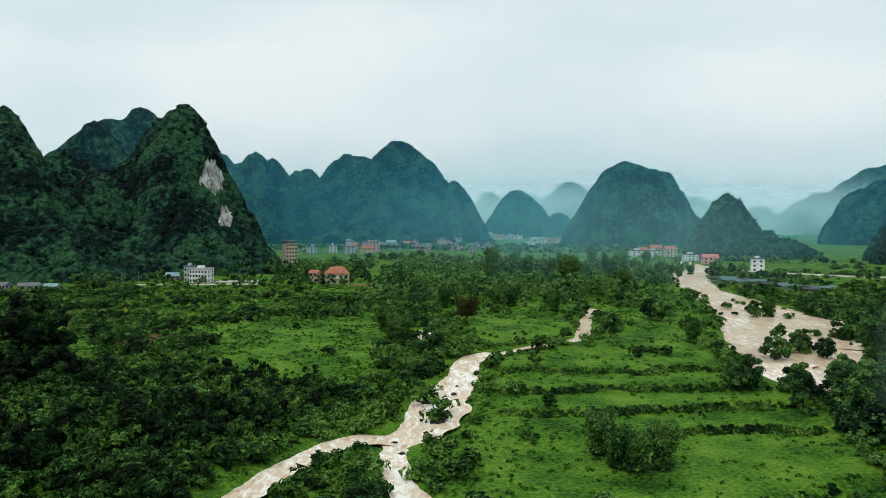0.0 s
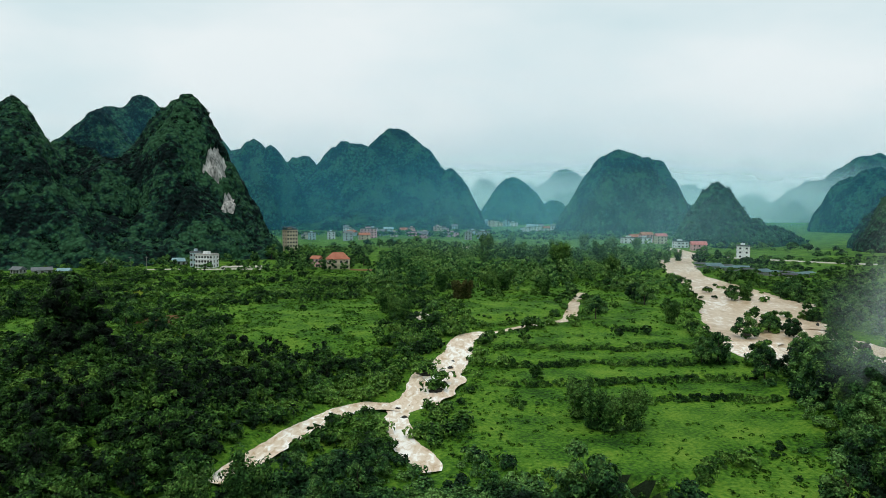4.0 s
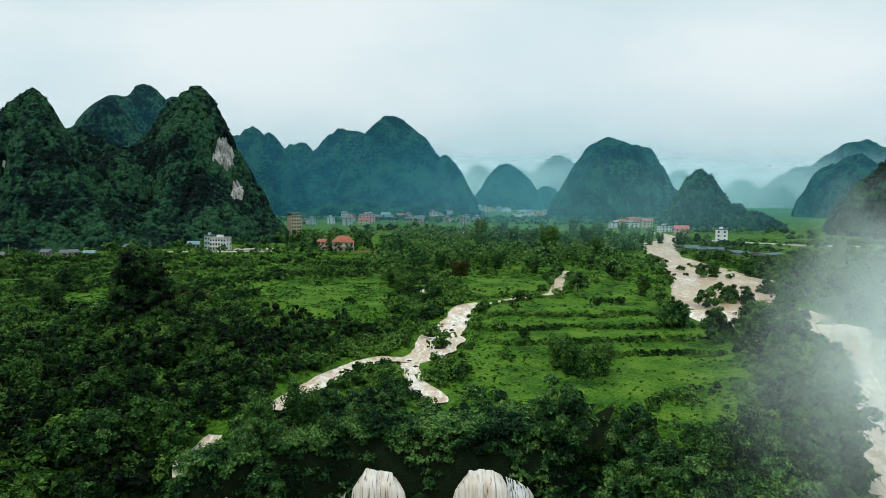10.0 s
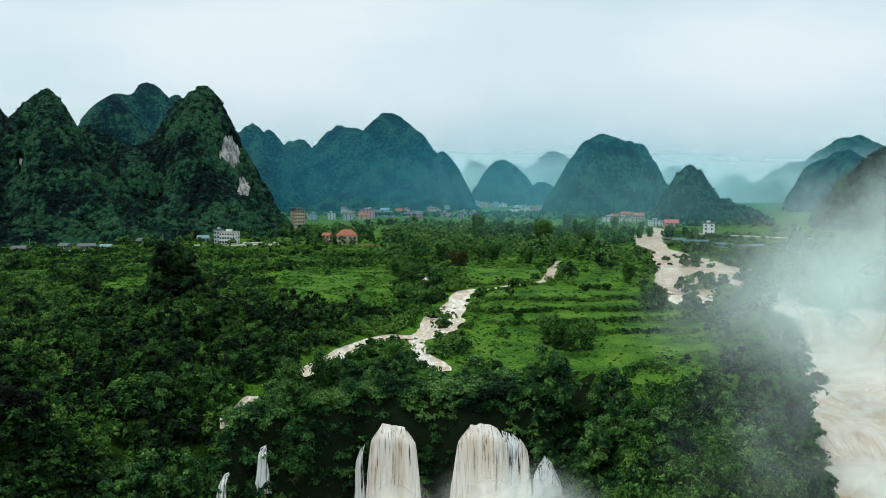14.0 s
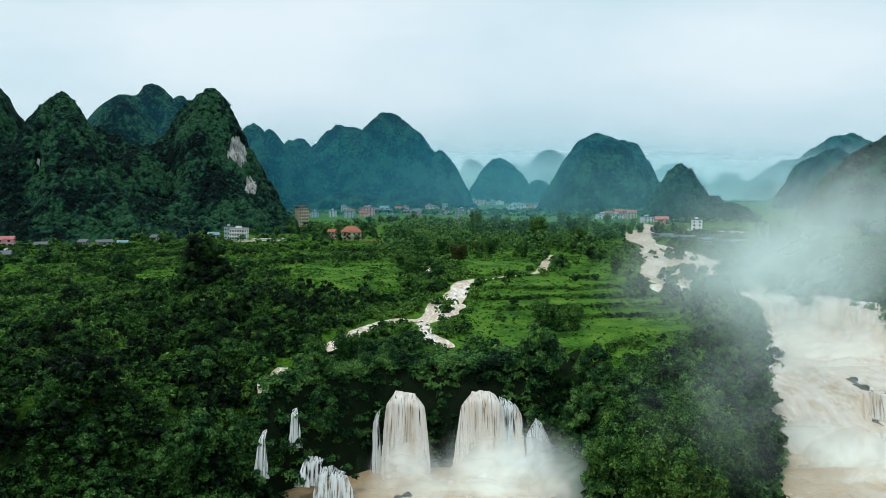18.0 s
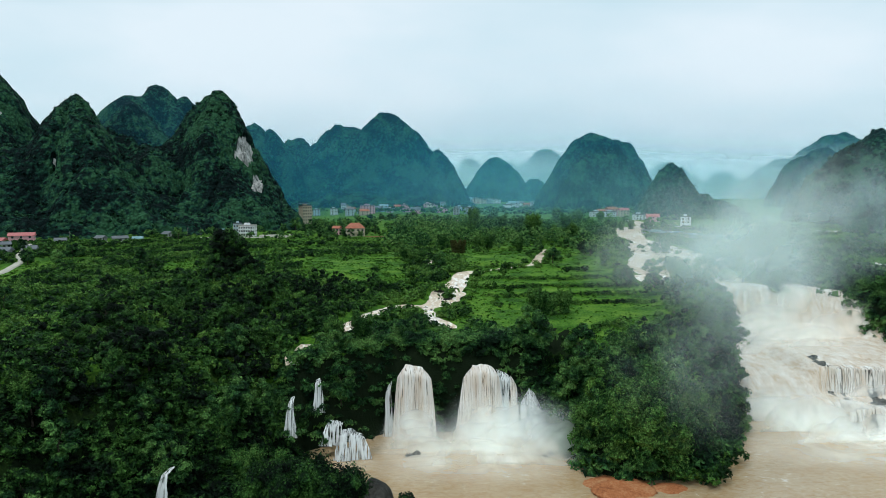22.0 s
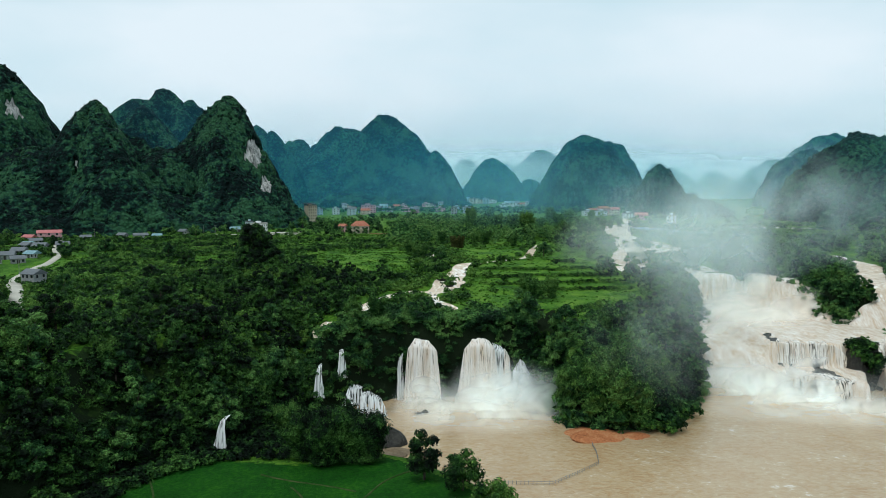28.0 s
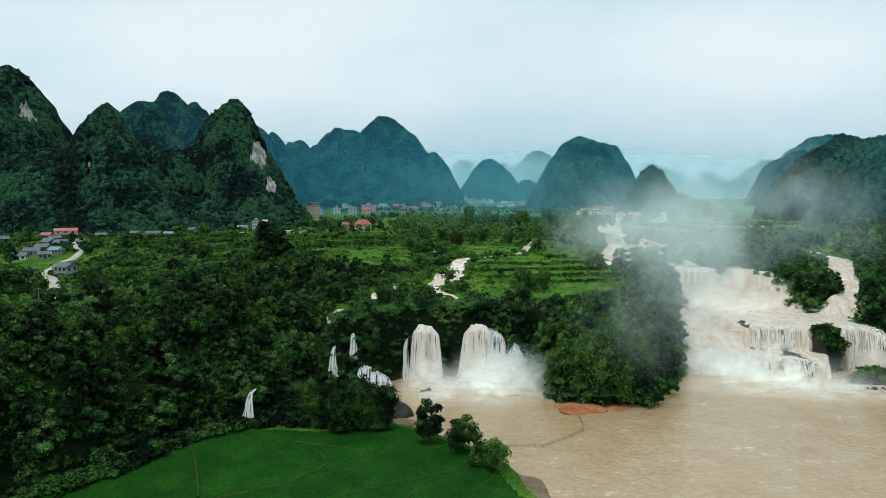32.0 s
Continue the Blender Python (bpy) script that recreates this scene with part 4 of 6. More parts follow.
def valley_trees(x, y):
    return (wet(x, y) > 6) * (0.65 * smooth(0.0, 0.25, fbm(x, y, 80, 81, 3)) + 0.8 * smooth(-130, -170, x) * smooth(600, 560, y) + 0.7 * smooth(780, 830, y) * (rng.random(len(x)) < 0.6)) * ~((y > 880) & (y < 1000) & (fbm(x, y, 60, 83, 2) > 0)) * ~((y > 720) & (y < 880) & (x > -220) & (x < 70))


x, y = sown(3400, -380, 380, 440, 1080, valley_trees)
FAR_TREES = [crown(34, random_lobes(s, 5, 2.6, 2.4, 0.9, 3.2, 1.6), 1.15, s, 0.4, 3) for s in range(240, 244)]
scatter("valley_woods", rows_of(x, y, 0.6, 1.3, 0.5), FAR_TREES, TREE_LEAF, "scattered dark trees across the far valley", "woods")

# thick groves of bamboo and small trees on the river plain
def grove_cover(x, y):
    open_land = smooth(0.10, -0.10, fbm(x, y, 70, 87, 3) - 0.25 * smooth(380, 560, y) + 0.06)
    return (wet(x, y) > 2.5) * (1 - open_land) * smooth(300, 400, y) * ~((x > 178) & (y < 520)) * ~((x < 95) & (y > 650) & (y < 760))


GROVE = [crown(60, tree_lobes(s, 6, 8.5, 3.6, 0.15), 0.8, s, 0.3, 2) for s in range(245, 249)]
x, y = sown(2600, -40, 250, 300, 740, grove_cover)
scatter("grove_woods", rows_of(x[:640], y[:640], 0.55, 1.35, 0.4), GROVE, GROVE_LEAF, "thick light green bamboo and trees on the river plain", "woods")
x, y = sown(2200, -420, -60, 420, 640, lambda x, y: (wet(x, y) > 4) * smooth(0.0, 0.2, fbm(x, y, 50, 88, 3) + 0.25 * smooth(460, 560, y)))
scatter("grove_woods", rows_of(x[:520], y[:520], 0.5, 1.1, 0.4), GROVE, TREE_LEAF, "dark trees at the foot of the western hills", "woods")

# ---- waterfalls ----
def fall_material(name, body, white, thin=0.0):
    mat = bpy.data.materials.new(name)
    mat.use_nodes = True
    n, l = mat.node_tree.nodes, mat.node_tree.links
    bsdf = n["Principled BSDF"]
    bsdf.inputs["Roughness"].default_value = 0.55
    geo = n.new("ShaderNodeNewGeometry")
    outs = []
    for sc, size in (((1.0, 0.2, 0.045), 0.42), ((1.0, 0.3, 0.12), 2.2)):
        mp, t = n.new("ShaderNodeMapping"), n.new("ShaderNodeTexNoise")
        mp.inputs["Scale"].default_value = sc
        t.inputs["Scale"].default_value, t.inputs["Detail"].default_value = 1 / size, 4.0
        l.new(geo.outputs["Position"], mp.inputs["Vector"])
        l.new(mp.outputs["Vector"], t.inputs["Vector"])
        outs.append(t.outputs["Fac"])
    mul = n.new("ShaderNodeMath")
    mul.operation = "ADD"
    l.new(outs[0], mul.inputs[0])
    l.new(outs[1], mul.inputs[1])
    ramp = n.new("ShaderNodeValToRGB")
    e = ramp.color_ramp.elements
    e.new(0.5)
    for k, (p, c) in enumerate(((0.38, body), (0.50, tuple(0.5 * (a + b) for a, b in zip(body, white))), (0.64, white))):
        e[k].position, e[k].color = p, (*c, 1)
    half = n.new("ShaderNodeMath")
    half.operation = "MULTIPLY"
    half.inputs[1].default_value = 0.5
    l.new(mul.outputs[0], half.inputs[0])
    l.new(half.outputs[0], ramp.inputs["Fac"])
    l.new(ramp.outputs["Color"], bsdf.inputs["Base Color"])
    b = n.new("ShaderNodeBump")
    b.inputs["Strength"].default_value, b.inputs["Distance"].default_value = 0.45, 0.4
    l.new(outs[0], b.inputs["Height"])
    l.new(b.outputs["Normal"], bsdf.inputs["Normal"])
    if thin:
        # gaps between the threads of water
        m = n.new("ShaderNodeMapRange")
        m.inputs["From Min"].default_value, m.inputs["From Max"].default_value = thin, thin + 0.12
        l.new(outs[0], m.inputs["Value"])
        l.new(m.outputs["Result"], bsdf.inputs["Alpha"])
    return mat


FALL = fall_material("falling_water", (0.60, 0.48, 0.37), (0.84, 0.80, 0.76), 0.30)
GREAT_FALL = fall_material("silty_falling_water", (0.56, 0.41, 0.27), (0.80, 0.74, 0.67))
STREAK_FALL = fall_material("streaked_falling_water", (0.56, 0.45, 0.33), (0.83, 0.80, 0.76), 0.37)
THIN_FALL = fall_material("thin_falling_water", (0.46, 0.45, 0.43), (0.80, 0.81, 0.80), 0.38)


def curtain(lips, foot_z, spread, throw, material, seed, cols=None, rows=26, ragged=0.6):
    """Strands of falling water from a lip (points x, y, z) to foot_z; spread widens it, throw carries it out of the wall."""
    lips = np.array(lips, float)
    s = np.r_[0, np.cumsum(np.hypot(*np.diff(lips[:, :2], axis=0).T))]
    cols = cols or max(8, int(s[-1] / 0.28))
    u = np.linspace(0, s[-1], cols)
    x, y, z = (np.interp(u, s, lips[:, k]) for k in range(3))
    mid = s[-1] / 2
    z = z + ragged * fbm(u, u * 0 + seed, 3.5, seed, 2)
    v = np.linspace(0, 1, rows)[:, None]
    dx, dy = np.gradient(x), np.gradient(y)
    ln = np.hypot(dx, dy) + 1e-9
    out_x, out_y = dy / ln, -dx / ln
    t = v**0.75
    push = throw * np.sqrt(v) - 2.6 * (1 - smooth(0, 0.09, v)) + 0.35 * fbm(u * np.ones_like(v), v * 3.0, 1.3, seed + 3, 3) + 0.2
    along = (u - mid) / max(mid, 1e-6) * spread * t + 0.45 * t * fbm(v * 6.0 + 0 * u, u * 0 + seed, 1.6, seed + 7, 3)
    X = x + out_x * push + dx / ln * along
    Y = y + out_y * push + dy / ln * along
    Z = z + 0.25 * np.sin(np.clip(v * 14, 0, 3.14)) - (z - foot_z) * v
    return mesh_of("curtain", np.stack([X, Y, Z], -1).reshape(-1, 3), grid_faces(cols, rows))


def strands(lips, foot, spread, throw, mat, parent, seed, width=1.9):
    """A fall made of overlapping ragged strands."""
    g = np.random.default_rng(seed)
    lips = np.array(lips, float)
    s = np.r_[0, np.cumsum(np.hypot(*np.diff(lips[:, :2], axis=0).T))]
    n = max(2, int(s[-1] / width * 1.7))
    for k in range(n):
        c = s[-1] * (k + 0.5) / n
        half = width * g.uniform(0.42, 0.75)
        u = np.clip(np.linspace(c - half, c + half, 5), 0, s[-1])
        line = np.stack([np.interp(u, s, lips[:, a]) for a in range(3)], -1)
        line[:, 2] += g.uniform(-0.45, 0.35) - 0.12 * np.abs(np.linspace(-1, 1, 5)) ** 2
        line[:, 1] -= g.uniform(-0.3, 0.5)
        shift = (c / s[-1] - 0.5) * spread
        me = curtain(line, foot, half * 0.8, throw * g.uniform(0.8, 1.15), mat, seed + 11 * k, cols=12, rows=22, ragged=0.3)
        if abs(shift) > 0.01:
            co = np.empty(len(me.vertices) * 3, np.float32)
            me.vertices.foreach_get("co", co)
            co = co.reshape(-1, 3)
            t = np.clip((line[:, 2].mean() - co[:, 2]) / max(line[:, 2].mean() - foot, 0.1), 0, 1)
            co[:, 0] += shift * t**0.8
            me.vertices.foreach_set("co", co.ravel())
        part("strand", me, mat, parent)


def waterfall(label, pieces, mat=None):
    fall = thing("waterfall", (0, 0, 0), label, "waterfall", "waterfalls of the escarpment")
    for i, (lips, foot, spread, throw, *own) in enumerate(pieces):
        strands(lips, foot, spread * 1.6, throw, own[0] if own else mat or FALL, fall, 300 + 97 * i + len(label))
    return fall


waterfall("narrow cream-white waterfall dropping from the wooded cliff", [
    ([(-19.8, 88.0, 20.2), (-18.8, 87.4, 21.3), (-16.6, 87.0, 21.4), (-14.0, 87.0, 20.9), (-11.8, 87.2, 20.6), (-10.4, 88.0, 19.4)], -2.3, 0.1, 3.2),
    ([(-24.2, 88.6, 14.2), (-22.9, 88.4, 16.0)], -2.2, 0.2, 1.6, THIN_FALL)])
waterfall("broad fan-shaped cream-white waterfall with dark rock showing through", [
    ([(2.0, 88.0, 19.6), (3.2, 87.2, 21.2), (6.0, 86.6, 21.6), (9.6, 86.6, 21.3), (11.8, 87.2, 20.4)], -2.3, 1.6, 3.4),
    ([(12.4, 87.4, 20.0), (14.2, 87.6, 18.8), (16.4, 87.6, 17.2), (18.4, 87.4, 14.8)], -2.2, 0.8, 3.0, THIN_FALL),
    ([(16.6, 87.5, 17.4), (18.6, 87.4, 14.8)], -2.2, 0.2, 3.0),
    ([(20.6, 86.6, 10.5), (22.2, 86.0, 13.2), (24.2, 85.6, 11.6), (26.4, 85.2, 7.0)], -2.2, 0.8, 3.0, THIN_FALL)])
waterfall("thin white twin falls beside dark rock", [
    ([(-45.4, 75.8, 19.6), (-44.0, 76.0, 20.2)], 10.5, 0.6, 1.6), ([(-52.4, 69.3, 16.0), (-51.2, 69.3, 16.6)], 5.5, 1.7, 2.6)], THIN_FALL)
waterfall("low white cascade fanning over rocks into the pool", [([(-41.6, 74.0, 7.8), (-37.5, 73.6, 6.6)], 1.6, 1.4, 4.0), ([(-37.5, 71.4, 5.4), (-33.6, 71.8, 5.2), (-30.6, 72.5, 3.6)], -1.9, 2.0, 4.0)], THIN_FALL)
waterfall("small white waterfall half hidden by trees", [([(-75.6, 30.5, 10.6), (-74.2, 30.2, 11.0)], 2.0, 1.0, 3.4)], THIN_FALL)

# the great stepped falls: one sheet of water laid over the rock tiers
SHEET = [(94, 84), (97, 94), (104, 107), (112, 140), (124, 180), (128, 197), (150, 196), (155, 180), (160, 196), (170, 190), (177, 166), (180, 150), (187, 140), (203, 139), (203, 127), (191, 116), (193, 99),
         (192, 84), (170, 80), (166, 95), (160, 90), (156, 74), (150, 62), (120, 76)]
sx, sy = np.arange(93.0, 209, 0.7), np.arange(60, 199, 0.7)
mx, my = np.meshgrid(sx, sy)
tier = steps_east(mx, my) + 0.3 * fbm(mx, my, 5, 401, 3)
gap = smooth(0.15, 0.4, fbm(mx, my * 0.25, 5, 402, 3)) * smooth(126, 140, mx) * smooth(128, 116, my)
tier = tier - 1.2 * gap
faces = grid_faces(len(sx), len(sy))
mid_x, mid_y = mx.ravel()[faces].mean(1), my.ravel()[faces].mean(1)
faces = faces[inside(mid_x, mid_y, SHEET)]
sheet = thing("waterfall", (0, 0, 0), "great stepped waterfall pouring brown and white over three tiers", "waterfall", "waterfalls of the escarpment")
part("falling_sheet", mesh_of("falling_sheet", np.stack([mx, my, tier], -1).reshape(-1, 3), faces), GREAT_FALL, sheet)
part("rock_ledge", mesh_of("rock_ledge", np.stack([mx, my, tier + 1.2 * gap - 0.75 + 0.5 * fbm(mx, my, 2.2, 404, 2)], -1).reshape(-1, 3), faces), DARK_ROCK, sheet, "dark wet rock ledges")
def lip_line(xs, ys):
    """Points just above a lip of the tiers, with the height of the water there."""
    return [(a, b + 0.6, float(steps_east(np.array([a]), np.array([b + 1.4]))[0]) + 0.25) for a, b in zip(xs, ys)]


for k, (lips, foot, spread, throw, mat) in enumerate((
        ([(128, 190.5, 32.6), (129.5, 190.5, 33.4), (133, 190.8, 33.6), (139, 188.0, 33.4), (147, 186.0, 32.8), (149, 186.0, 31.5)], 12, 3, 5.0, GREAT_FALL),
        ([(160, 188.5, 33.0), (166, 185.0, 31.0), (171, 175.5, 26.0), (174, 168, 22)], 12, 3, 5.0, GREAT_FALL),
        (lip_line([134, 138, 142, 146, 150, 154, 158], [106.2, 103.6, 102.6, 101, 99.2, 98.4, 96.2]), 6.6, 1.0, 2.0, STREAK_FALL),
        (lip_line([104, 108, 112, 116, 120, 124, 128], [107, 106, 103.5, 101.6, 99, 96.6, 94]), -1.8, 2.0, 2.6, GREAT_FALL),
        (lip_line([127, 131, 135, 139, 142, 144, 147], [94.6, 91.6, 88.5, 84.6, 82, 79, 75]), -1.8, 2.0, 2.4, STREAK_FALL),
        ([(169, 94.5, 14.6), (172, 97, 16.2), (176, 98.5, 16.6), (183, 99, 16.2), (188, 96, 15.2), (190, 94, 13.8)], -1.6, 3.0, 4.5, STREAK_FALL))):
    part("strand", curtain(lips, foot, spread, throw, mat, 350 + 17 * k, rows=24, ragged=0.7), mat, sheet)


# ---- spray and mist ----
def mist_material(name, colour, most, lo, hi, size):
    mat = bpy.data.materials.new(name)
    mat.use_nodes = True
    n, l = mat.node_tree.nodes, mat.node_tree.links
    n.remove(n["Principled BSDF"])
    co, ln, fall = n.new("ShaderNodeTexCoord"), n.new("ShaderNodeVectorMath"), n.new("ShaderNodeMapRange")
    ln.operation = "LENGTH"
    l.new(co.outputs["Object"], ln.inputs[0])
    fall.interpolation_type = "SMOOTHSTEP"
    fall.inputs["From Min"].default_value, fall.inputs["From Max"].default_value = 0.97, 0.05
    l.new(ln.outputs["Value"], fall.inputs["Value"])
    geo, t, wisps = n.new("ShaderNodeNewGeometry"), n.new("ShaderNodeTexNoise"), n.new("ShaderNodeMapRange")
    t.inputs["Scale"].default_value, t.inputs["Detail"].default_value, t.inputs["Distortion"].default_value = 1 / size, 5.0, 0.6
    l.new(geo.outputs["Position"], t.inputs["Vector"])
    wisps.interpolation_type = "SMOOTHSTEP"
    wisps.inputs["From Min"].default_value, wisps.inputs["From Max"].default_value = lo, hi
    l.new(t.outputs["Fac"], wisps.inputs["Value"])
    a, b = n.new("ShaderNodeMath"), n.new("ShaderNodeMath")
    a.operation = b.operation = "MULTIPLY"
    l.new(fall.outputs["Result"], a.inputs[0])
    l.new(wisps.outputs["Result"], a.inputs[1])
    l.new(a.outputs[0], b.inputs[0])
    b.inputs[1].default_value = most
    df, tl, body = n.new("ShaderNodeBsdfDiffuse"), n.new("ShaderNodeBsdfTranslucent"), n.new("ShaderNodeAddShader")
    for s in (df, tl):
        s.inputs["Color"].default_value = (*colour, 1)
    l.new(df.outputs[0], body.inputs[0])
    l.new(tl.outputs[0], body.inputs[1])
    clear, mix = n.new("ShaderNodeBsdfTransparent"), n.new("ShaderNodeMixShader")
    l.new(b.outputs[0], mix.inputs["Fac"])
    l.new(clear.outputs[0], mix.inputs[1])
    l.new(body.outputs[0], mix.inputs[2])
    l.new(mix.outputs[0], n["Material Output"].inputs["Surface"])
    return mat


MIST = mist_material("spray_mist", (0.52, 0.62, 0.63), 0.28, 0.22, 0.80, 21)
NEAR_MIST = mist_material("drifting_spray", (0.55, 0.63, 0.63), 0.25, 0.20, 0.80, 17)
BASIN_MIST = mist_material("basin_mist", (0.62, 0.61, 0.58), 0.66, 0.08, 0.80, 22)
THIN_MIST = mist_material("thin_spray_mist", (0.52, 0.61, 0.61), 0.36, 0.18, 0.80, 24)
SPRAY = mist_material("fall_spray", (0.66, 0.69, 0.69), 0.58, 0.02, 0.9, 12)
# haze colours: tinted see-through sheets imitate distance haze
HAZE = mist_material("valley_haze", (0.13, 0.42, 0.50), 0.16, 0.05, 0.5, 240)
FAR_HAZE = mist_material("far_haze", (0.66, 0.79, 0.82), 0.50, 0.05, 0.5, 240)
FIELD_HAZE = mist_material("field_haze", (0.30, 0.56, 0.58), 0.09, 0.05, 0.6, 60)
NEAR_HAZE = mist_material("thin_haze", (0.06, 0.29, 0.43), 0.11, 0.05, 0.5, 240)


def billow(name, centre, size, mat, label, seed, group, bulge=0.18):
    """A thin billowing body of mist."""
    u, v = np.meshgrid(np.linspace(-1, 1, 25), np.linspace(-1, 1, 17))
    w = bulge * fbm(u * 10, v * 10, 9, seed, 3) - bulge * 0.6 * (u * u + v * v)
    ob = part(name, mesh_of(name, np.stack([u, w, v], -1).reshape(-1, 3), grid_faces(25, 17)), mat)
    ob.matrix_basis = Matrix.Translation(centre) @ Matrix.Diagonal((size[0], size[0] * 0.6, size[1], 1))
    return tagged(ob, label, "mist", group, "stuff")


for i, (cx, cy, cz, wx, wz) in enumerate([(152, 172, 44, 36, 30), (176, 168, 60, 44, 38), (164, 190, 70, 46, 32), (206, 160, 60, 44, 34), (186, 190, 82, 50, 26), (222, 200, 74, 46, 24)]):
    billow("mist", (cx, cy, cz), (wx, wz), MIST, "white drifting spray above the great falls", 500 + i, "spray clouds")
for i, (cx, cy, cz, wx, wz) in enumerate([(38, 4, 70, 15, 12), (48, 10, 72, 18, 14), (58, 16, 70, 20, 15), (72, 24, 73, 24, 18), (90, 40, 72, 28, 20), (44, 6, 67, 16, 10), (33, 0, 68, 15, 11), (40, 2, 74, 16, 11), (64, 14, 76, 22, 14), (28, -2, 66, 14, 10), (36, 10, 64, 20, 11), (50, 4, 70, 18, 12), (72, 46, 34, 42, 30), (94, 72, 42, 34, 32)]):
    billow("mist", (cx, cy, cz), (wx, wz), NEAR_MIST, "thin white spray drifting high over the pool", 570 + i, "spray clouds")
for i, (cx, cy, cz, wx, wz) in enumerate([(138, 164, 18, 24, 13), (144, 150, 16, 30, 12), (152, 136, 14, 34, 10), (166, 152, 20, 26, 14), (148, 172, 20, 24, 14), (130, 142, 12, 22, 9), (140, 162, 17, 24, 11), (150, 148, 16, 30, 10), (160, 176, 28, 16, 14)]):
    billow("mist", (cx, cy, cz), (wx, wz), BASIN_MIST, "dense spray filling the basin under the upper falls", 604 + i, "spray clouds")
for i, (cx, cy, cz, wx, wz) in enumerate([(128, 150, 60, 32, 30), (108, 138, 52, 28, 24), (100, 84, 60, 32, 28), (66, 26, 62, 26, 18), (44, 12, 62, 20, 12), (88, 70, 50, 34, 24)]):
    billow("mist", (cx, cy, cz), (wx, wz), THIN_MIST, "thin veil of spray drifting over the spur", 516 + i, "spray clouds")
for i, (cx, cy, cz, wx, wz) in enumerate([(-15, 83, 2, 12, 12), (8, 83, 3, 17, 14), (17, 82, 4, 15, 14), (-15, 82, 0, 13, 10), (-14, 79, -1, 16, 9), (-13, 76, -1.5, 20, 7), (7, 82, 1, 18, 12), (8, 79, 0, 22, 11), (12, 76, -1, 26, 9), (0, 73, -1.5, 36, 8), (8, 69, -1.5, 40, 7), (12, 63, -1.5, 40, 6), (23, 80, 3, 13, 14), (20, 74, 3, 26, 14), (28, 66, 4, 26, 13), (108, 97, 1, 22, 12), (118, 93, 0, 26, 11), (128, 87, -1, 28, 9), (138, 77, -1.5, 28, 7), (112, 88, -1.5, 32, 7), (126, 78, -1.8, 38, 6), (144, 68, -1.8, 34, 5), (120, 88, 3, 38, 15), (130, 78, 1, 44, 11), (152, 64, 0, 36, 9), (178, 84, 2, 24, 14), (112, 100, 2, 24, 9), (128, 90, 2, 26, 9), (142, 78, 1, 22, 8), (145, 98, 8, 24, 6)]):
    billow("mist", (cx, cy, cz), (wx, wz), SPRAY, "soft white spray at the foot of the falls", 520 + i, "foot spray")
for i, (cx, cy, wx, wy) in enumerate([(2, 66, 46, 22), (126, 74, 52, 28), (160, 62, 50, 26)]):
    ob = billow("foam", (cx, cy, -1.86), (wx, 1.0), SPRAY, "white foam spreading over the pool below the falls", 535 + i, "foam sheets", 0.0)
    ob.matrix_basis = Matrix.Translation((cx, cy, -1.86)) @ Matrix.Diagonal((wx, wy, 1, 1)) @ pose(0, 0, 0, 90)
# sheets between the hill rows; distance haze is put into their colour
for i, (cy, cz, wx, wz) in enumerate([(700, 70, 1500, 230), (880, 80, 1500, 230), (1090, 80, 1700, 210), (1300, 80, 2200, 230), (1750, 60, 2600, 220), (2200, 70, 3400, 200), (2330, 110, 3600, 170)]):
    billow("haze", (150, cy, cz), (wx, wz), (NEAR_HAZE, NEAR_HAZE, NEAR_HAZE, NEAR_HAZE, HAZE, FAR_HAZE, FAR_HAZE)[i], "thin tinted sheet standing in for distance haze in the valley", 540 + i, "valley haze", 0.03)
# added sheet that tints the eastern hills bluer
billow("haze", (420, 335, 100), (190, 95), HAZE, "added blue haze sheet tinting the eastern hills", 552, "valley haze", 0.03)
# added sheets that lighten the far fields like haze
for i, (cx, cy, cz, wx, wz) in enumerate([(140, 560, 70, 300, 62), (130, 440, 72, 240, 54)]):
    billow("haze", (cx, cy, cz), (wx, wz), FIELD_HAZE, "added pale haze sheet lightening the far fields", 548 + i, "valley haze", 0.03)
# bushes round the small falls
spots = np.array([(-79.5, 26.5, 0.6), (-75.6, 26.5, 0.6), (-77.6, 25.6, 0.2), (-79.6, 30, 8), (-76, 30, 8.4), (-46.9, 73.6, 11), (-43.6, 73.6, 11), (-45.2, 72.6, 9.8), (-53.4, 66.2, 6), (-49.4, 66.2, 6), (-51.2, 65.0, 4.6),
                  (-53.2, 68.6, 13), (-49.6, 68.8, 13), (-47.2, 75.6, 17), (-43.2, 75.8, 17.4), (-41.6, 73, 7.4), (-35.2, 72.2, 7.4), (-30.5, 72.6, 4.8), (-28.6, 73, 2), (-42, 70, 2), (-45, 69, 4), (-48, 68, 6)], float)
scatter("shrubs", np.c_[spots, rng.uniform(0.7, 1.3, len(spots)), rng.uniform(0, 6, len(spots))], SHRUBS, TREE_LEAF, "dark bushes crowding round the small falls")

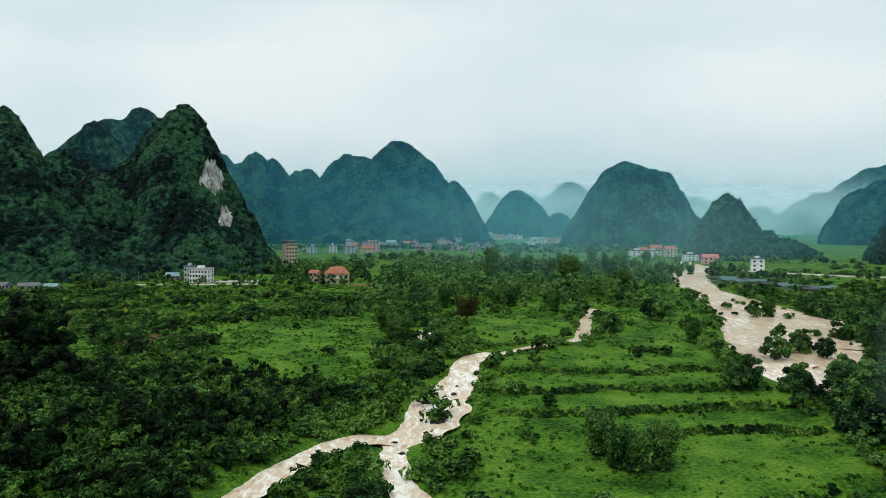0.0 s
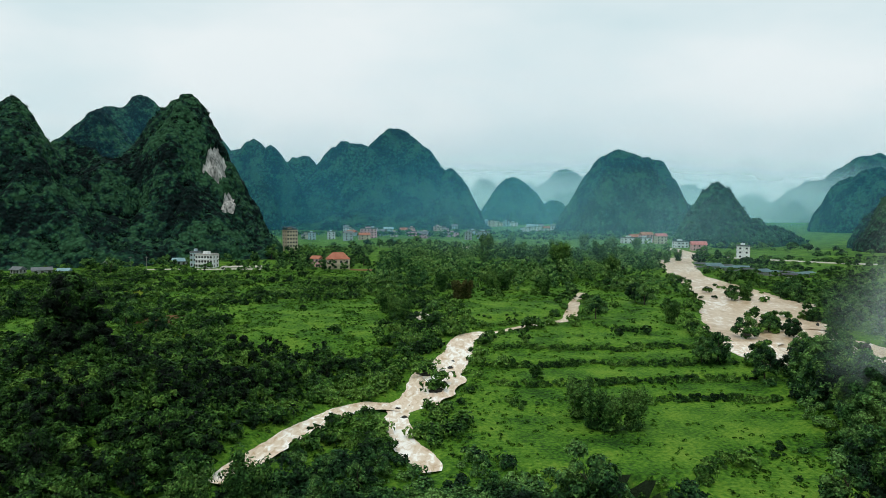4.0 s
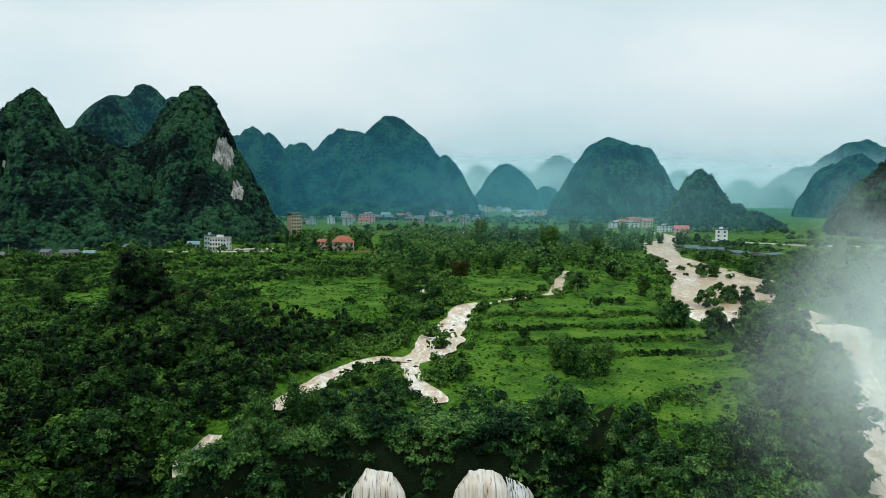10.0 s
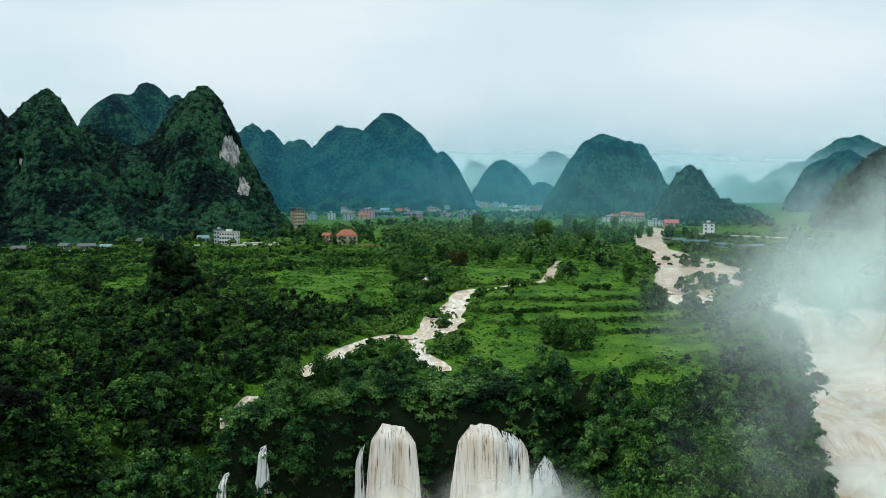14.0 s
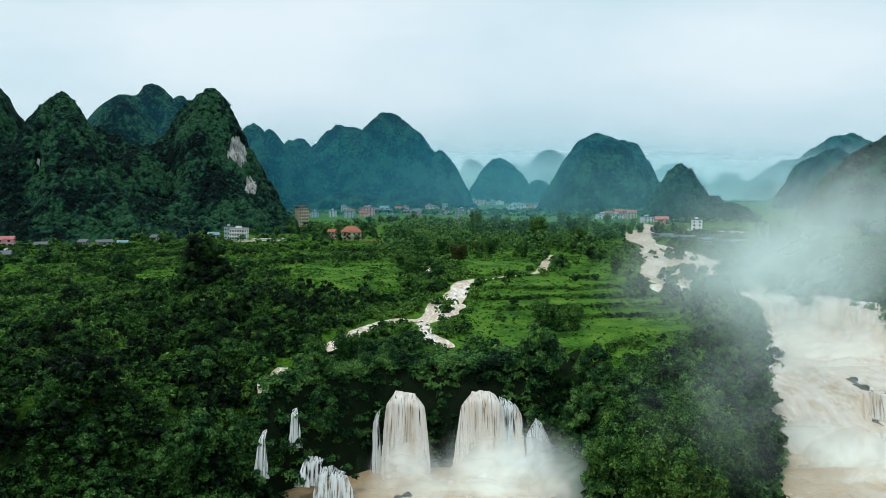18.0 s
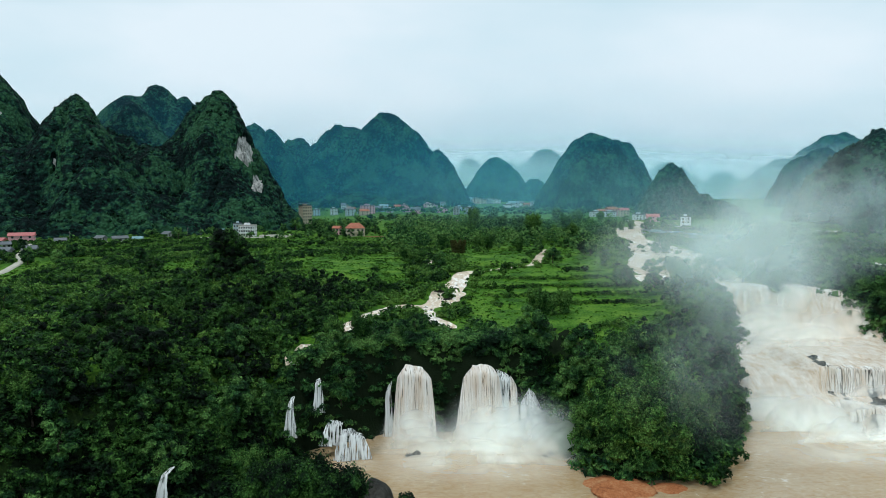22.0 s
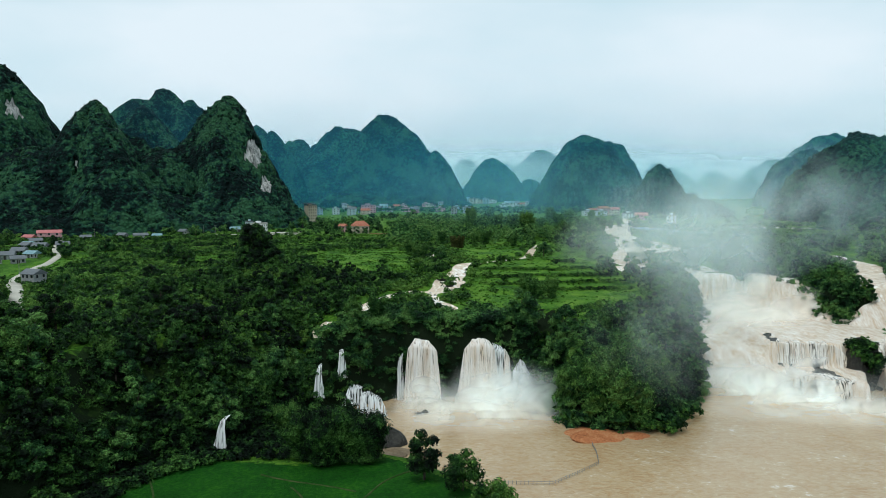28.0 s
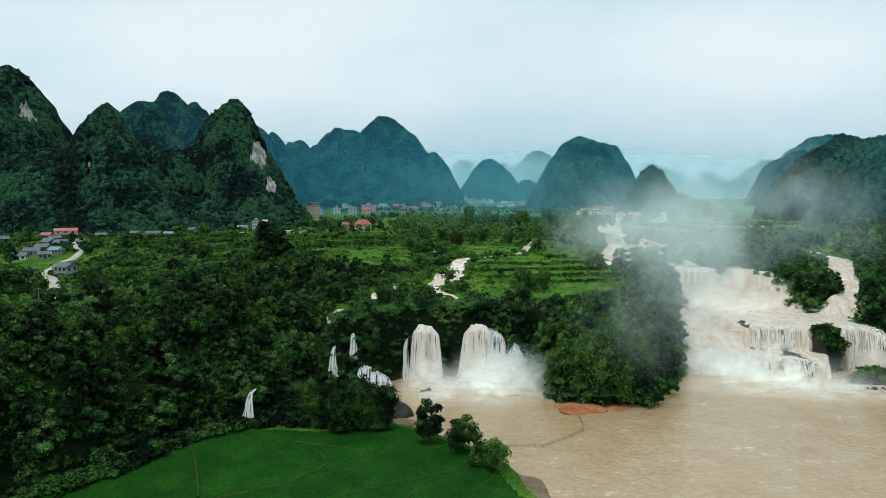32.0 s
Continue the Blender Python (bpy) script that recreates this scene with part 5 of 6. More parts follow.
# ---- forest on the near hills ----
CLUMPS = [crown(7, [(0, 0, 0.6, 1.5, 1.5, 1.5)], 0.7, s, 0.45) for s in range(260, 265)]
for h, n, big in ((0, 3600, 1.2), (1, 3400, 1.2), (2, 1300, 1.4), (12, 1100, 1.2), (13, 1700, 1.2), (14, 700, 1.5)):
    xs, ys, z, step = HILL_TOPS[h]
    i, j = rng.integers(1, len(xs) - 1, n * 2), rng.integers(1, len(ys) - 1, n * 2)
    zz = z[j, i]
    ok = (zz > 44) & (z[j - 1, i] < zz + 9)
    i, j, zz = i[ok], j[ok], zz[ok]
    rows = np.stack([xs[i] + rng.uniform(-step, step, len(i)) * 0.5, ys[j] + rng.uniform(-step, step, len(i)) * 0.5, zz + 1.0 * big, big * rng.uniform(0.6, 1.5, len(i)), rng.uniform(0, 6.28, len(i))], -1)
    rows = rows[~((np.abs(rows[:, 0] + 191) < 13) & (np.abs(rows[:, 2] - 117) < 19) | (np.abs(rows[:, 0] + 176) < 10) & (np.abs(rows[:, 2] - 84) < 13) | (np.abs(rows[:, 0] + 425) < 14) & (np.abs(rows[:, 2] - 168) < 22))]
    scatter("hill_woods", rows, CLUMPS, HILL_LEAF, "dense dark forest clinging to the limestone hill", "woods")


# ---- buildings ----
def box(bm, x0, x1, y0, y1, z0, z1):
    v = [bm.verts.new(p) for p in ((x0, y0, z0), (x1, y0, z0), (x1, y1, z0), (x0, y1, z0), (x0, y0, z1), (x1, y0, z1), (x1, y1, z1), (x0, y1, z1))]
    for f in ((3, 2, 1, 0), (4, 5, 6, 7), (0, 1, 5, 4), (1, 2, 6, 5), (2, 3, 7, 6), (3, 0, 4, 7)):
        bm.faces.new([v[k] for k in f])


def box_mesh(name, *b):
    bm = bmesh.new()
    box(bm, *b)
    return from_bm(name, bm)


def plaster(name, c):
    return material(name, [tuple(0.72 * v for v in c), c, tuple(min(0.85, 1.08 * v) for v in c)], (0.8, 5), 0.85, 0.15, 0.1, spread=0.12)


WHITE_WALL, PINK_WALL, CREAM_WALL, GREY_WALL, BLUE_WALL = (plaster(n, c) for n, c in (("white_plaster", (0.72, 0.73, 0.73)), ("pink_plaster", (0.66, 0.36, 0.38)), ("cream_plaster", (0.58, 0.50, 0.38)),
                                                                                     ("grey_render", (0.30, 0.31, 0.31)), ("pale_blue_plaster", (0.42, 0.52, 0.56))))
RED_ROOF = material("red_tiles", [(0.26, 0.085, 0.05), (0.36, 0.13, 0.08), (0.44, 0.19, 0.12)], (0.5, 3), 0.8, 0.6, 0.3)
GREY_ROOF = material("grey_roofing", [(0.10, 0.11, 0.12), (0.18, 0.19, 0.20)], (0.6, 4), 0.7, 0.4, 0.3)
BLUE_ROOF = material("blue_metal_roofing", [(0.10, 0.20, 0.23), (0.19, 0.31, 0.34), (0.34, 0.45, 0.47)], (0.6, 4), 0.5, 0.3, 0.3)
PINK_ROOF = material("faded_red_roofing", [(0.40, 0.12, 0.12), (0.52, 0.20, 0.19)], (0.6, 4), 0.7, 0.3, 0.3)
GLASS = material("window_glass", [(0.015, 0.02, 0.025), (0.035, 0.045, 0.05)], (0.5, 2), 0.12, 0.0)
SHUTTER = material("dark_shutter", [(0.03, 0.03, 0.03), (0.06, 0.055, 0.05)], (0.4, 2), 0.6, 0.1)
POLE = material("weathered_pole", [(0.16, 0.15, 0.14), (0.26, 0.25, 0.23)], (0.3, 2), 0.85, 0.2, 0.1)

WINDOWS = {}


def window_mesh(w, h):
    key = (round(w, 2), round(h, 2))
    if key not in WINDOWS:
        fr = bmesh.new()
        for b in ((-w / 2 - 0.1, -w / 2, -0.14, 0.02, -0.1, h + 0.1), (w / 2, w / 2 + 0.1, -0.14, 0.02, -0.1, h + 0.1), (-w / 2, w / 2, -0.14, 0.02, h, h + 0.1), (-w / 2 - 0.15, w / 2 + 0.15, -0.22, 0.02, -0.12, 0)):
            box(fr, *b)
        fm = from_bm("window", fr)
        fm.materials.append(CONCRETE)
        pm = box_mesh("pane", -w / 2, w / 2, -0.05, 0.0, 0, h)
        pm.materials.append(GLASS)
        WINDOWS[key] = (fm, pm)
    return WINDOWS[key]


def house(x, y, w, d, storeys, roof, wall, roof_mat, label, turn=0.0, category="house", group="", floor_h=3.2, cols=3, z=None, side=True, balcony=False):
    """A house with its storeys, each window, a door and a flat or pitched roof; its front looks along -y before it is turned."""
    z = float(ground_z(np.array([x]), np.array([y]))[0]) - 0.3 if z is None else z
    ob = thing("house", (x, y, z), label, category, group, turn=turn)
    h = storeys * floor_h
    walls = bmesh.new()
    box(walls, -w / 2, w / 2, -d / 2, d / 2, -1.5, h)
    for k in range(1, storeys):
        box(walls, -w / 2 - 0.06, w / 2 + 0.06, -d / 2 - 0.06, d / 2 + 0.06, k * floor_h - 0.12, k * floor_h + 0.1)
    part("wall", walls, wall, ob)
    bm = bmesh.new()
    if roof == "flat":
        box(bm, -w / 2 - 0.35, w / 2 + 0.35, -d / 2 - 0.35, d / 2 + 0.35, h, h + 0.3)
        for b in ((-w / 2, w / 2, -d / 2, -d / 2 + 0.2, h + 0.3, h + 1.1), (-w / 2, w / 2, d / 2 - 0.2, d / 2, h + 0.3, h + 1.1), (-w / 2, -w / 2 + 0.2, -d / 2 + 0.2, d / 2 - 0.2, h + 0.3, h + 1.1), (w / 2 - 0.2, w / 2, -d / 2 + 0.2, d / 2 - 0.2, h + 0.3, h + 1.1)):
            box(bm, *b)
        part("roof", bm, roof_mat, ob)
        part("stair_head", box_mesh("stair_head", -w * 0.2, w * 0.12, -d * 0.1, d * 0.25, h + 0.3, h + 2.6), wall, ob)
    else:
        rise = {"gable": 0.30, "hip": 0.42, "lean": 0.12}[roof] * d
        o = 0.6
        a, b = w / 2 + o, d / 2 + o
        inset = b * 0.8 if roof == "hip" else 0.0
        lo = [bm.verts.new(p) for p in ((-a, -b, h - 0.15), (a, -b, h - 0.15), (a, b, h - 0.15), (-a, b, h - 0.15))]
        hi = [bm.verts.new(p) for p in ((-a + inset, 0, h + rise), (a - inset, 0, h + rise))]
        under = [bm.verts.new((v.co.x, v.co.y, v.co.z - 0.2)) for v in lo]
        for f in ((lo[0], lo[1], hi[1], hi[0]), (lo[2], lo[3], hi[0], hi[1]), (lo[1], lo[2], hi[1]), (lo[3], lo[0], hi[0])):
            bm.faces.new(f)
        for k in range(4):
            bm.faces.new((lo[k - 1], under[k - 1], under[k], lo[k]))
        bm.faces.new(under[::-1])
        part("roof", bm, roof_mat, ob)
    ww, wh = min(1.5, w / cols * 0.55), 1.5
    for k in range(storeys):
        for c in range(cols):
            px = -w / 2 + w * (c + 0.5) / cols
            if k == 0 and c == cols // 2:
                dr = part("door", box_mesh("door", px - 0.7, px + 0.7, -d / 2 - 0.09, -d / 2, 0.05, 2.3), SHUTTER, ob, "dark double door")
                part("door_handle", box_mesh("door_handle", px + 0.1, px + 0.16, -d / 2 - 0.14, -d / 2 - 0.09, 1.0, 1.2), CONCRETE, dr)
                continue
            fm, pm = window_mesh(ww, wh)
            wn_ob = part("window", fm, None, ob)
            wn_ob.matrix_basis = pose(px, -d / 2, k * floor_h + 0.95)
            part("pane", pm, None, wn_ob)
        if side:
            for c in range(2):
                for sgn in (-1, 1):
                    fm, pm = window_mesh(1.1, wh)
                    wn_ob = part("window", fm, None, ob)
                    wn_ob.matrix_basis = pose(sgn * w / 2, -d / 4 + c * d / 2, k * floor_h + 0.95, 0, 0, 90 * sgn)
                    part("pane", pm, None, wn_ob)
        if balcony and k:
            part("balcony", box_mesh("balcony", -w * 0.32, w * 0.32, -d / 2 - 1.3, -d / 2, k * floor_h - 0.1, k * floor_h + 0.9), wall, ob)
    return ob


house(-144, 646, 11, 12, 6, "flat", CREAM_WALL, GREY_ROOF, "six-storey cream and grey concrete block alone by the hill", 32, "building", floor_h=3.4, cols=4)
part("roof_shelter", box_mesh("roof_shelter", -6.5, 4, -5, 6.5, 22.6, 23.2), GREY_ROOF, bpy.data.objects["house"])
house(-69, 448, 15, 10, 2, "hip", CREAM_WALL, RED_ROOF, "two-storey villa with an orange-red tiled hipped roof among trees", 12, cols=4, floor_h=3.6, balcony=True)
house(-86, 462, 6, 6, 2, "gable", PINK_WALL, RED_ROOF, "small red pavilion beside the villa", -15, cols=2)
house(-163, 464, 13, 9, 3, "flat", WHITE_WALL, CONCRETE, "white three-storey guesthouse with open galleries", -10, floor_h=3.0, cols=6, balcony=True)
house(-173, 470, 5, 7, 3, "flat", BLUE_WALL, GREY_ROOF, "narrow pale blue house wing", -10, floor_h=3.4, cols=2)
house(-187, 482, 13, 7, 1, "gable", GREY_WALL, BLUE_ROOF, "long low shed with a green-blue metal roof", 8, "shed", cols=4)
house(-94, 898, 22, 14, 4, "flat", PINK_WALL, GREY_ROOF, "pink four-storey town house", 6, group="town houses", cols=5)
TOWN_WALLS = (WHITE_WALL, CREAM_WALL, GREY_WALL, BLUE_WALL, PINK_WALL)
WALL_NAMES = ("white", "cream", "grey", "pale blue", "pink")
for i in range(36):
    if i < 26:
        x, y = -180 + 9.6 * i + rng.uniform(-5, 5), 860 + 330 * rng.random() ** 1.4
    elif i < 31:
        x, y = 152 + 13 * (i - 26), 1180 + 30 * rng.random()
    else:
        x, y = 100 + 17 * (i - 31), 1500 + 60 * rng.random()
    k, st = int(rng.integers(0, 5)), int(rng.integers(2, 4)) + (i > 30)
    flat = rng.random() < 0.6
    w = rng.uniform(8, 15) + (5 if i > 25 else 0)
    house(x, y, w, rng.uniform(9, 12), st, "flat" if flat else "gable", TOWN_WALLS[k], (GREY_ROOF if flat else (GREY_ROOF, RED_ROOF, GREY_ROOF, BLUE_ROOF)[i % 4]),
          f"{WALL_NAMES[k]} {('two', 'three', 'four')[st - 2]}-storey town house with a {'flat' if flat else 'pitched'} roof", rng.uniform(-25, 25), group="town houses", cols=2, side=i < 26)
for x, y, w, st, k, rf, tn in ((222, 786, 17, 2, 0, GREY_ROOF, 5), (238, 778, 15, 2, 0, GREY_ROOF, -6), (246, 800, 14, 3, 4, RED_ROOF, 10), (254, 770, 12, 3, 1, PINK_ROOF, 0), (252, 700, 13, 2, 0, GREY_ROOF, 12), (254, 655, 14, 2, 4, PINK_ROOF, -8), (236, 812, 14, 2, 4, RED_ROOF, 14)):
    house(x, y, w, 10, st, "flat" if rf is GREY_ROOF else "gable", TOWN_WALLS[k], rf, f"{WALL_NAMES[k]} riverside house below the pointed hill", tn, group="riverside houses", cols=3)
house(256, 560, 10, 9, 3, "flat", WHITE_WALL, GREY_ROOF, "pale three-storey house beside the eastern road", -20, cols=2, floor_h=3.4)


def stall(x, y, w, d, turn, mat):
    ob = thing("market_stall", (x, y, float(ground_z(np.array([x]), np.array([y]))[0])), "open market stall with a faded blue metal roof on posts", "stall", "market stalls", turn=turn)
    bm = bmesh.new()
    v = [bm.verts.new(p) for p in ((-w / 2, -d / 2, 2.5), (w / 2, -d / 2, 2.5), (w / 2, 0, 3.4), (-w / 2, 0, 3.4), (-w / 2, d / 2, 2.5), (w / 2, d / 2, 2.5))]
    bm.faces.new(v[:4])
    bm.faces.new((v[3], v[2], v[5], v[4]))
    bmesh.ops.solidify(bm, geom=bm.faces[:], thickness=0.08)
    part("roof", bm, mat, ob)
    for sx_ in (-1, 1):
        for sy_ in (-1, 1):
            part("post", box_mesh("post", sx_ * w * 0.46 - 0.08, sx_ * w * 0.46 + 0.08, sy_ * d * 0.44 - 0.08, sy_ * d * 0.44 + 0.08, -0.5, 2.7), POLE, ob)
    part("counter", box_mesh("counter", -w * 0.4, w * 0.4, -d * 0.35, -d * 0.1, 0, 0.9), GREY_WALL, ob)


for i, (x, y) in enumerate([(186, 470), (194, 468), (190, 456), (200, 458), (206, 450), (196, 446), (204, 434), (211, 430), (213, 420), (220, 416), (222, 404), (229, 410), (214, 400)]):
    stall(x, y, 9 + 2 * (i % 3), 6, 15 * (i % 4) - 20, BLUE_ROOF if i % 3 else GREY_ROOF)

# western village along the road
VILLAGE = [(-318, 400, 22, 9, 2, "gable", PINK_WALL, PINK_ROOF, "long pink two-storey building with a faded red roof"), (-332, 396, 12, 8, 1, "gable", GREY_WALL, PINK_ROOF, "grey house with a red roof"),
           (-352, 366, 12, 8, 1, "gable", GREY_WALL, GREY_ROOF, "weathered grey barn in the fields"), (-272, 300, 10, 8, 1, "gable", GREY_WALL, GREY_ROOF, "weathered grey village house"), (-284, 306, 10, 8, 1, "gable", GREY_WALL, GREY_ROOF, "weathered grey village house"),
           (-262, 310, 10, 8, 1, "gable", GREY_WALL, GREY_ROOF, "weathered grey village house"), (-292, 322, 10, 7, 1, "gable", BLUE_WALL, BLUE_ROOF, "small house with a blue roof"), (-302, 350, 10, 7, 1, "gable", GREY_WALL, GREY_ROOF, "weathered grey village house"),
           (-270, 272, 10, 8, 1, "gable", GREY_WALL, GREY_ROOF, "weathered grey village house"), (-284, 258, 9, 7, 1, "gable", WHITE_WALL, BLUE_ROOF, "white house with a turquoise roof"), (-262, 244, 11, 8, 1, "gable", GREY_WALL, GREY_ROOF, "dark-roofed village house by the road"),
           (-250, 250, 9, 7, 1, "gable", GREY_WALL, BLUE_ROOF, "small house with a blue roof"), (-245, 226, 9, 7, 1, "gable", GREY_WALL, GREY_ROOF, "dark-roofed house beside the village road"), (-257, 222, 10, 7, 1, "gable", WHITE_WALL, GREY_ROOF, "low white house with a dark roof"),
           (-194, 149, 11, 8, 2, "gable", GREY_WALL, GREY_ROOF, "unrendered grey two-storey roadside house"), (-215, 147, 7, 6, 1, "gable", GREY_WALL, BLUE_ROOF, "small roadside hut with a blue roof"), (-267, 418, 9, 7, 1, "gable", GREY_WALL, GREY_ROOF, "low grey house by the fields"),
           (-252, 418, 14, 7, 1, "gable", GREY_WALL, GREY_ROOF, "long low grey house"), (-238, 418, 9, 6, 1, "gable", GREY_WALL, BLUE_ROOF, "low shed with a turquoise roof"), (-232, 466, 9, 8, 1, "gable", GREY_WALL, GREY_ROOF, "grey-roofed barn by the fields"),
           (-288, 398, 10, 7, 1, "gable", WHITE_WALL, GREY_ROOF, "low white house among trees")]
for i, (x, y, w, d, st, rf, wl_, rm, lb) in enumerate(VILLAGE):
    house(x, y, 0.78 * w, 0.8 * d, st, rf, wl_, rm, lb, (20, -15, 35, 5, -25)[i % 5], group="village houses", cols=3, floor_h=3.0)


# ---- roads ----
def road(line, label, mat=ROAD, lift=0.35, name="road"):
    pts = np.array(line, float)
    s = np.r_[0, np.cumsum(np.hypot(*np.diff(pts[:, :2], axis=0).T))]
    u = np.linspace(0, s[-1], int(s[-1] / 2.0) + 2)
    ex, ey, ew = (np.interp(u, s, pts[:, c]) for c in range(3))
    k = np.ones(9) / 9
    ex, ey = (np.convolve(np.pad(v, 4, "edge"), k, "valid") for v in (ex, ey))
    dx, dy = np.gradient(ex), np.gradient(ey)
    ln = np.hypot(dx, dy)
    cross = np.array([(-0.62, -1.2), (-0.5, 0.0), (-0.2, 0.05), (0.2, 0.05), (0.5, 0.0), (0.62, -1.2)])
    zs = np.max([ground_z(ex - dy / ln * ew * c, ey + dx / ln * ew * c) for c in (-0.5, 0, 0.5)], axis=0)
    zs = np.convolve(np.pad(zs, 4, "edge"), k, "valid")
    v = np.stack([np.stack([ex - dy / ln * ew * c, ey + dx / ln * ew * c, zs + lift + o], -1) for c, o in cross], 1)
    ob = part(name, mesh_of(name, v.reshape(-1, 3), grid_faces(len(cross), len(u))), mat)
    return tagged(ob, label, "road", kind="structure")


for line, label in zip(ROADS, ("pale concrete village road", "narrow pale lane joining the village road", "pale unpaved road across the eastern plain", "pale road along the foot of the hills")):
    road(line, label)
yard = part("pavement", box_mesh("yard", -13, 15, -6, 6, -1.0, 0.5), ROAD)
yard.matrix_basis = pose(-140, 466, float(ground_z(np.array([-140.0]), np.array([466.0]))[0]), 0, 0, 6)
tagged(yard, "pale bare building site beside the guesthouse", "yard", kind="structure")

# power poles beside the road
for x, y, h in ((-163, 66, 9), (-186, 106, 9), (-224, 190, 9), (-250, 286, 9), (-283, 402, 9), (-206, 440, 9), (-196, 442, 9), (-362, 402, 9)):
    z = float(ground_z(np.array([x]), np.array([y]))[0])
    pole = thing("utility_pole", (x, y, z), "weathered concrete utility pole beside the road", "pole", "utility poles")
    bm = bmesh.new()
    limb(bm, (0, 0, -0.8), (0, 0, h), 0.16, 0.1, 8)
    part("shaft", bm, POLE, pole)
    part("cross_arm", box_mesh("cross_arm", -0.9, 0.9, -0.06, 0.06, h - 0.7, h - 0.58), POLE, pole)
    for k in (-0.75, 0.0, 0.75):
        part("insulator", box_mesh("insulator", k - 0.05, k + 0.05, -0.05, 0.05, h - 0.58, h - 0.36), GREY_WALL, pole)

# ---- rice field by the pool ----
fx, fy = np.meshgrid(np.arange(-190, 31, 1.0), np.arange(-119, 28, 1.0))
fd, _ = seg_dist(fx, fy, FIELD + FIELD[:1])
fd = np.where(inside(fx, fy, FIELD), fd, -fd)
ff = grid_faces(fx.shape[1], fx.shape[0])
ok = fd.ravel()[ff].min(1) > 1.0
rice = part("rice_field", mesh_of("rice_field", np.stack([fx, fy, 0.36 + 0.06 * fbm(fx, fy, 3, 611, 3)], -1).reshape(-1, 3), ff[ok]), PADDY)
tagged(rice, "bright green flooded rice field with young plants", "field", kind="stuff")
BUND = material("earth_bund", [(0.012, 0.035, 0.006), (0.03, 0.06, 0.012), (0.07, 0.085, 0.03)], (0.6, 4), 0.9, 0.5, 0.2, coords="World")
for line in ([(-93, 16, 0), (-86, 4, 0), (-74, -30, 0)], [(-72, -30, 0), (-58, -22, 0), (-49, -16, 0), (-44, -8, 0), (-46, 0, 0), (-52, 6, 0)], [(-49, -16, 0), (-38, -12, 0), (-30, -6, 0), (-31, 0, 0), (-26, 6, 0), (-22, 14, 0), (-14, 15, 0)],
             [(-31, 0, 0), (-42, 6, 0), (-52, 8, 0), (-62, 14, 0)], [(-40, -30, 0), (-24, -20, 0), (-14, -17, 0), (-6, -12, 0), (-3, -4, 0), (-1, 0, 0)], [(-14, -17, 0), (-22, -30, 0), (-26, -44, 0)], [(-6, -28, 0), (0, -22, 0), (4, -14, 0)]):
    line = [(a, b, 0.9) for a, b, _ in line]
    pts = np.array(line)
    ob = road([(a, b, 0.55) for a, b, _ in line], "grassy earth bund between rice plots", BUND, 0.42, "bund")
    tagged(ob, category="bund")

# trees at the water's edge
tree_shape("edge0", 14, 5.2, 900, 0.55, 170, DARK_SHADED_LEAF, count=12)
tree_shape("edge1", 11, 5.8, 900, 0.5, 171, LEAF, count=11)
tree_shape("edge2", 8, 6.2, 850, 0.5, 172, LEAF, count=10)
TREE_LABELS["edge"] = "leafy tree at the corner of the rice field"
plant("edge0", -15, 8, 1.0, 20, label="slim dark tree at the corner of the rice field")
plant("edge1", -5, 1, 1.0, 80, label="rounded light green tree by the pool")
plant("edge2", 2, -12, 1.0, 150, label="broad low tree on the muddy bank")
bamboo_shape("grove0", 17, 20, 3000, 175, DARK_SHADED_LEAF, 7.0, False)
TREE_LABELS["grove"] = "large arching bamboo grove beside the rice field"
for i, (x, y) in enumerate([(-44, 20), (-37, 22), (-31, 21), (-50, 25)]):
    plant("grove0", x, y, (0.88, 0.92, 0.85, 0.8)[i], 70 * i)

# bamboo fence in the pool
fence = thing("fence", (0, 0, -2), "low bamboo fence standing in the brown pool", "fence")
FENCE = [(6, 9.5), (20.4, 8.6), (28.6, 15), (36.6, 22), (38, 30), (38.5, 38)]
bm = bmesh.new()
limb(bm, (0, 0, -0.8), (0, 0, 1.2), 0.07, 0.06, 5)
post_mesh = from_bm("post", bm)
post_mesh.materials.append(POLE)
for a, b in zip(FENCE[:-1], FENCE[1:]):
    n = int(math.dist(a, b) / 1.1)
    for k in range(n):
        p = part("post", post_mesh, None, fence)
        p.matrix_basis = pose(a[0] + (b[0] - a[0]) * k / n, a[1] + (b[1] - a[1]) * k / n, 0, rng.uniform(-6, 6), rng.uniform(-6, 6), 0)
    for hgt in (0.45, 0.95):
        bm = bmesh.new()
        limb(bm, (*a, hgt), (*b, hgt), 0.05, 0.05, 5)
        part("rail", bm, POLE, fence)


def mound(name, x, y, z, rx, ry, rz, mat, label, category, seed, kind="", group=""):
    """A rough lump of rock or earth."""
    a, b = np.meshgrid(np.linspace(0, 2 * np.pi, 29), np.linspace(0.0, np.pi * 0.62, 12))
    r = 1 + 0.5 * fbm(np.cos(a) * 3 + seed, np.sin(a) * 3 + b * 2.5, 2.2, seed, 3)
    v = np.stack([np.cos(a) * np.sin(b) * rx * r, np.sin(a) * np.sin(b) * ry * r, np.cos(b) * rz * r], -1)
    v[:, -1] = v[:, 0]
    ob = part(name, mesh_of(name, v.reshape(-1, 3), grid_faces(29, 12)[:, ::-1]), mat)
    ob.matrix_basis = pose(x, y, z)
    return tagged(ob, label, category, group, kind)


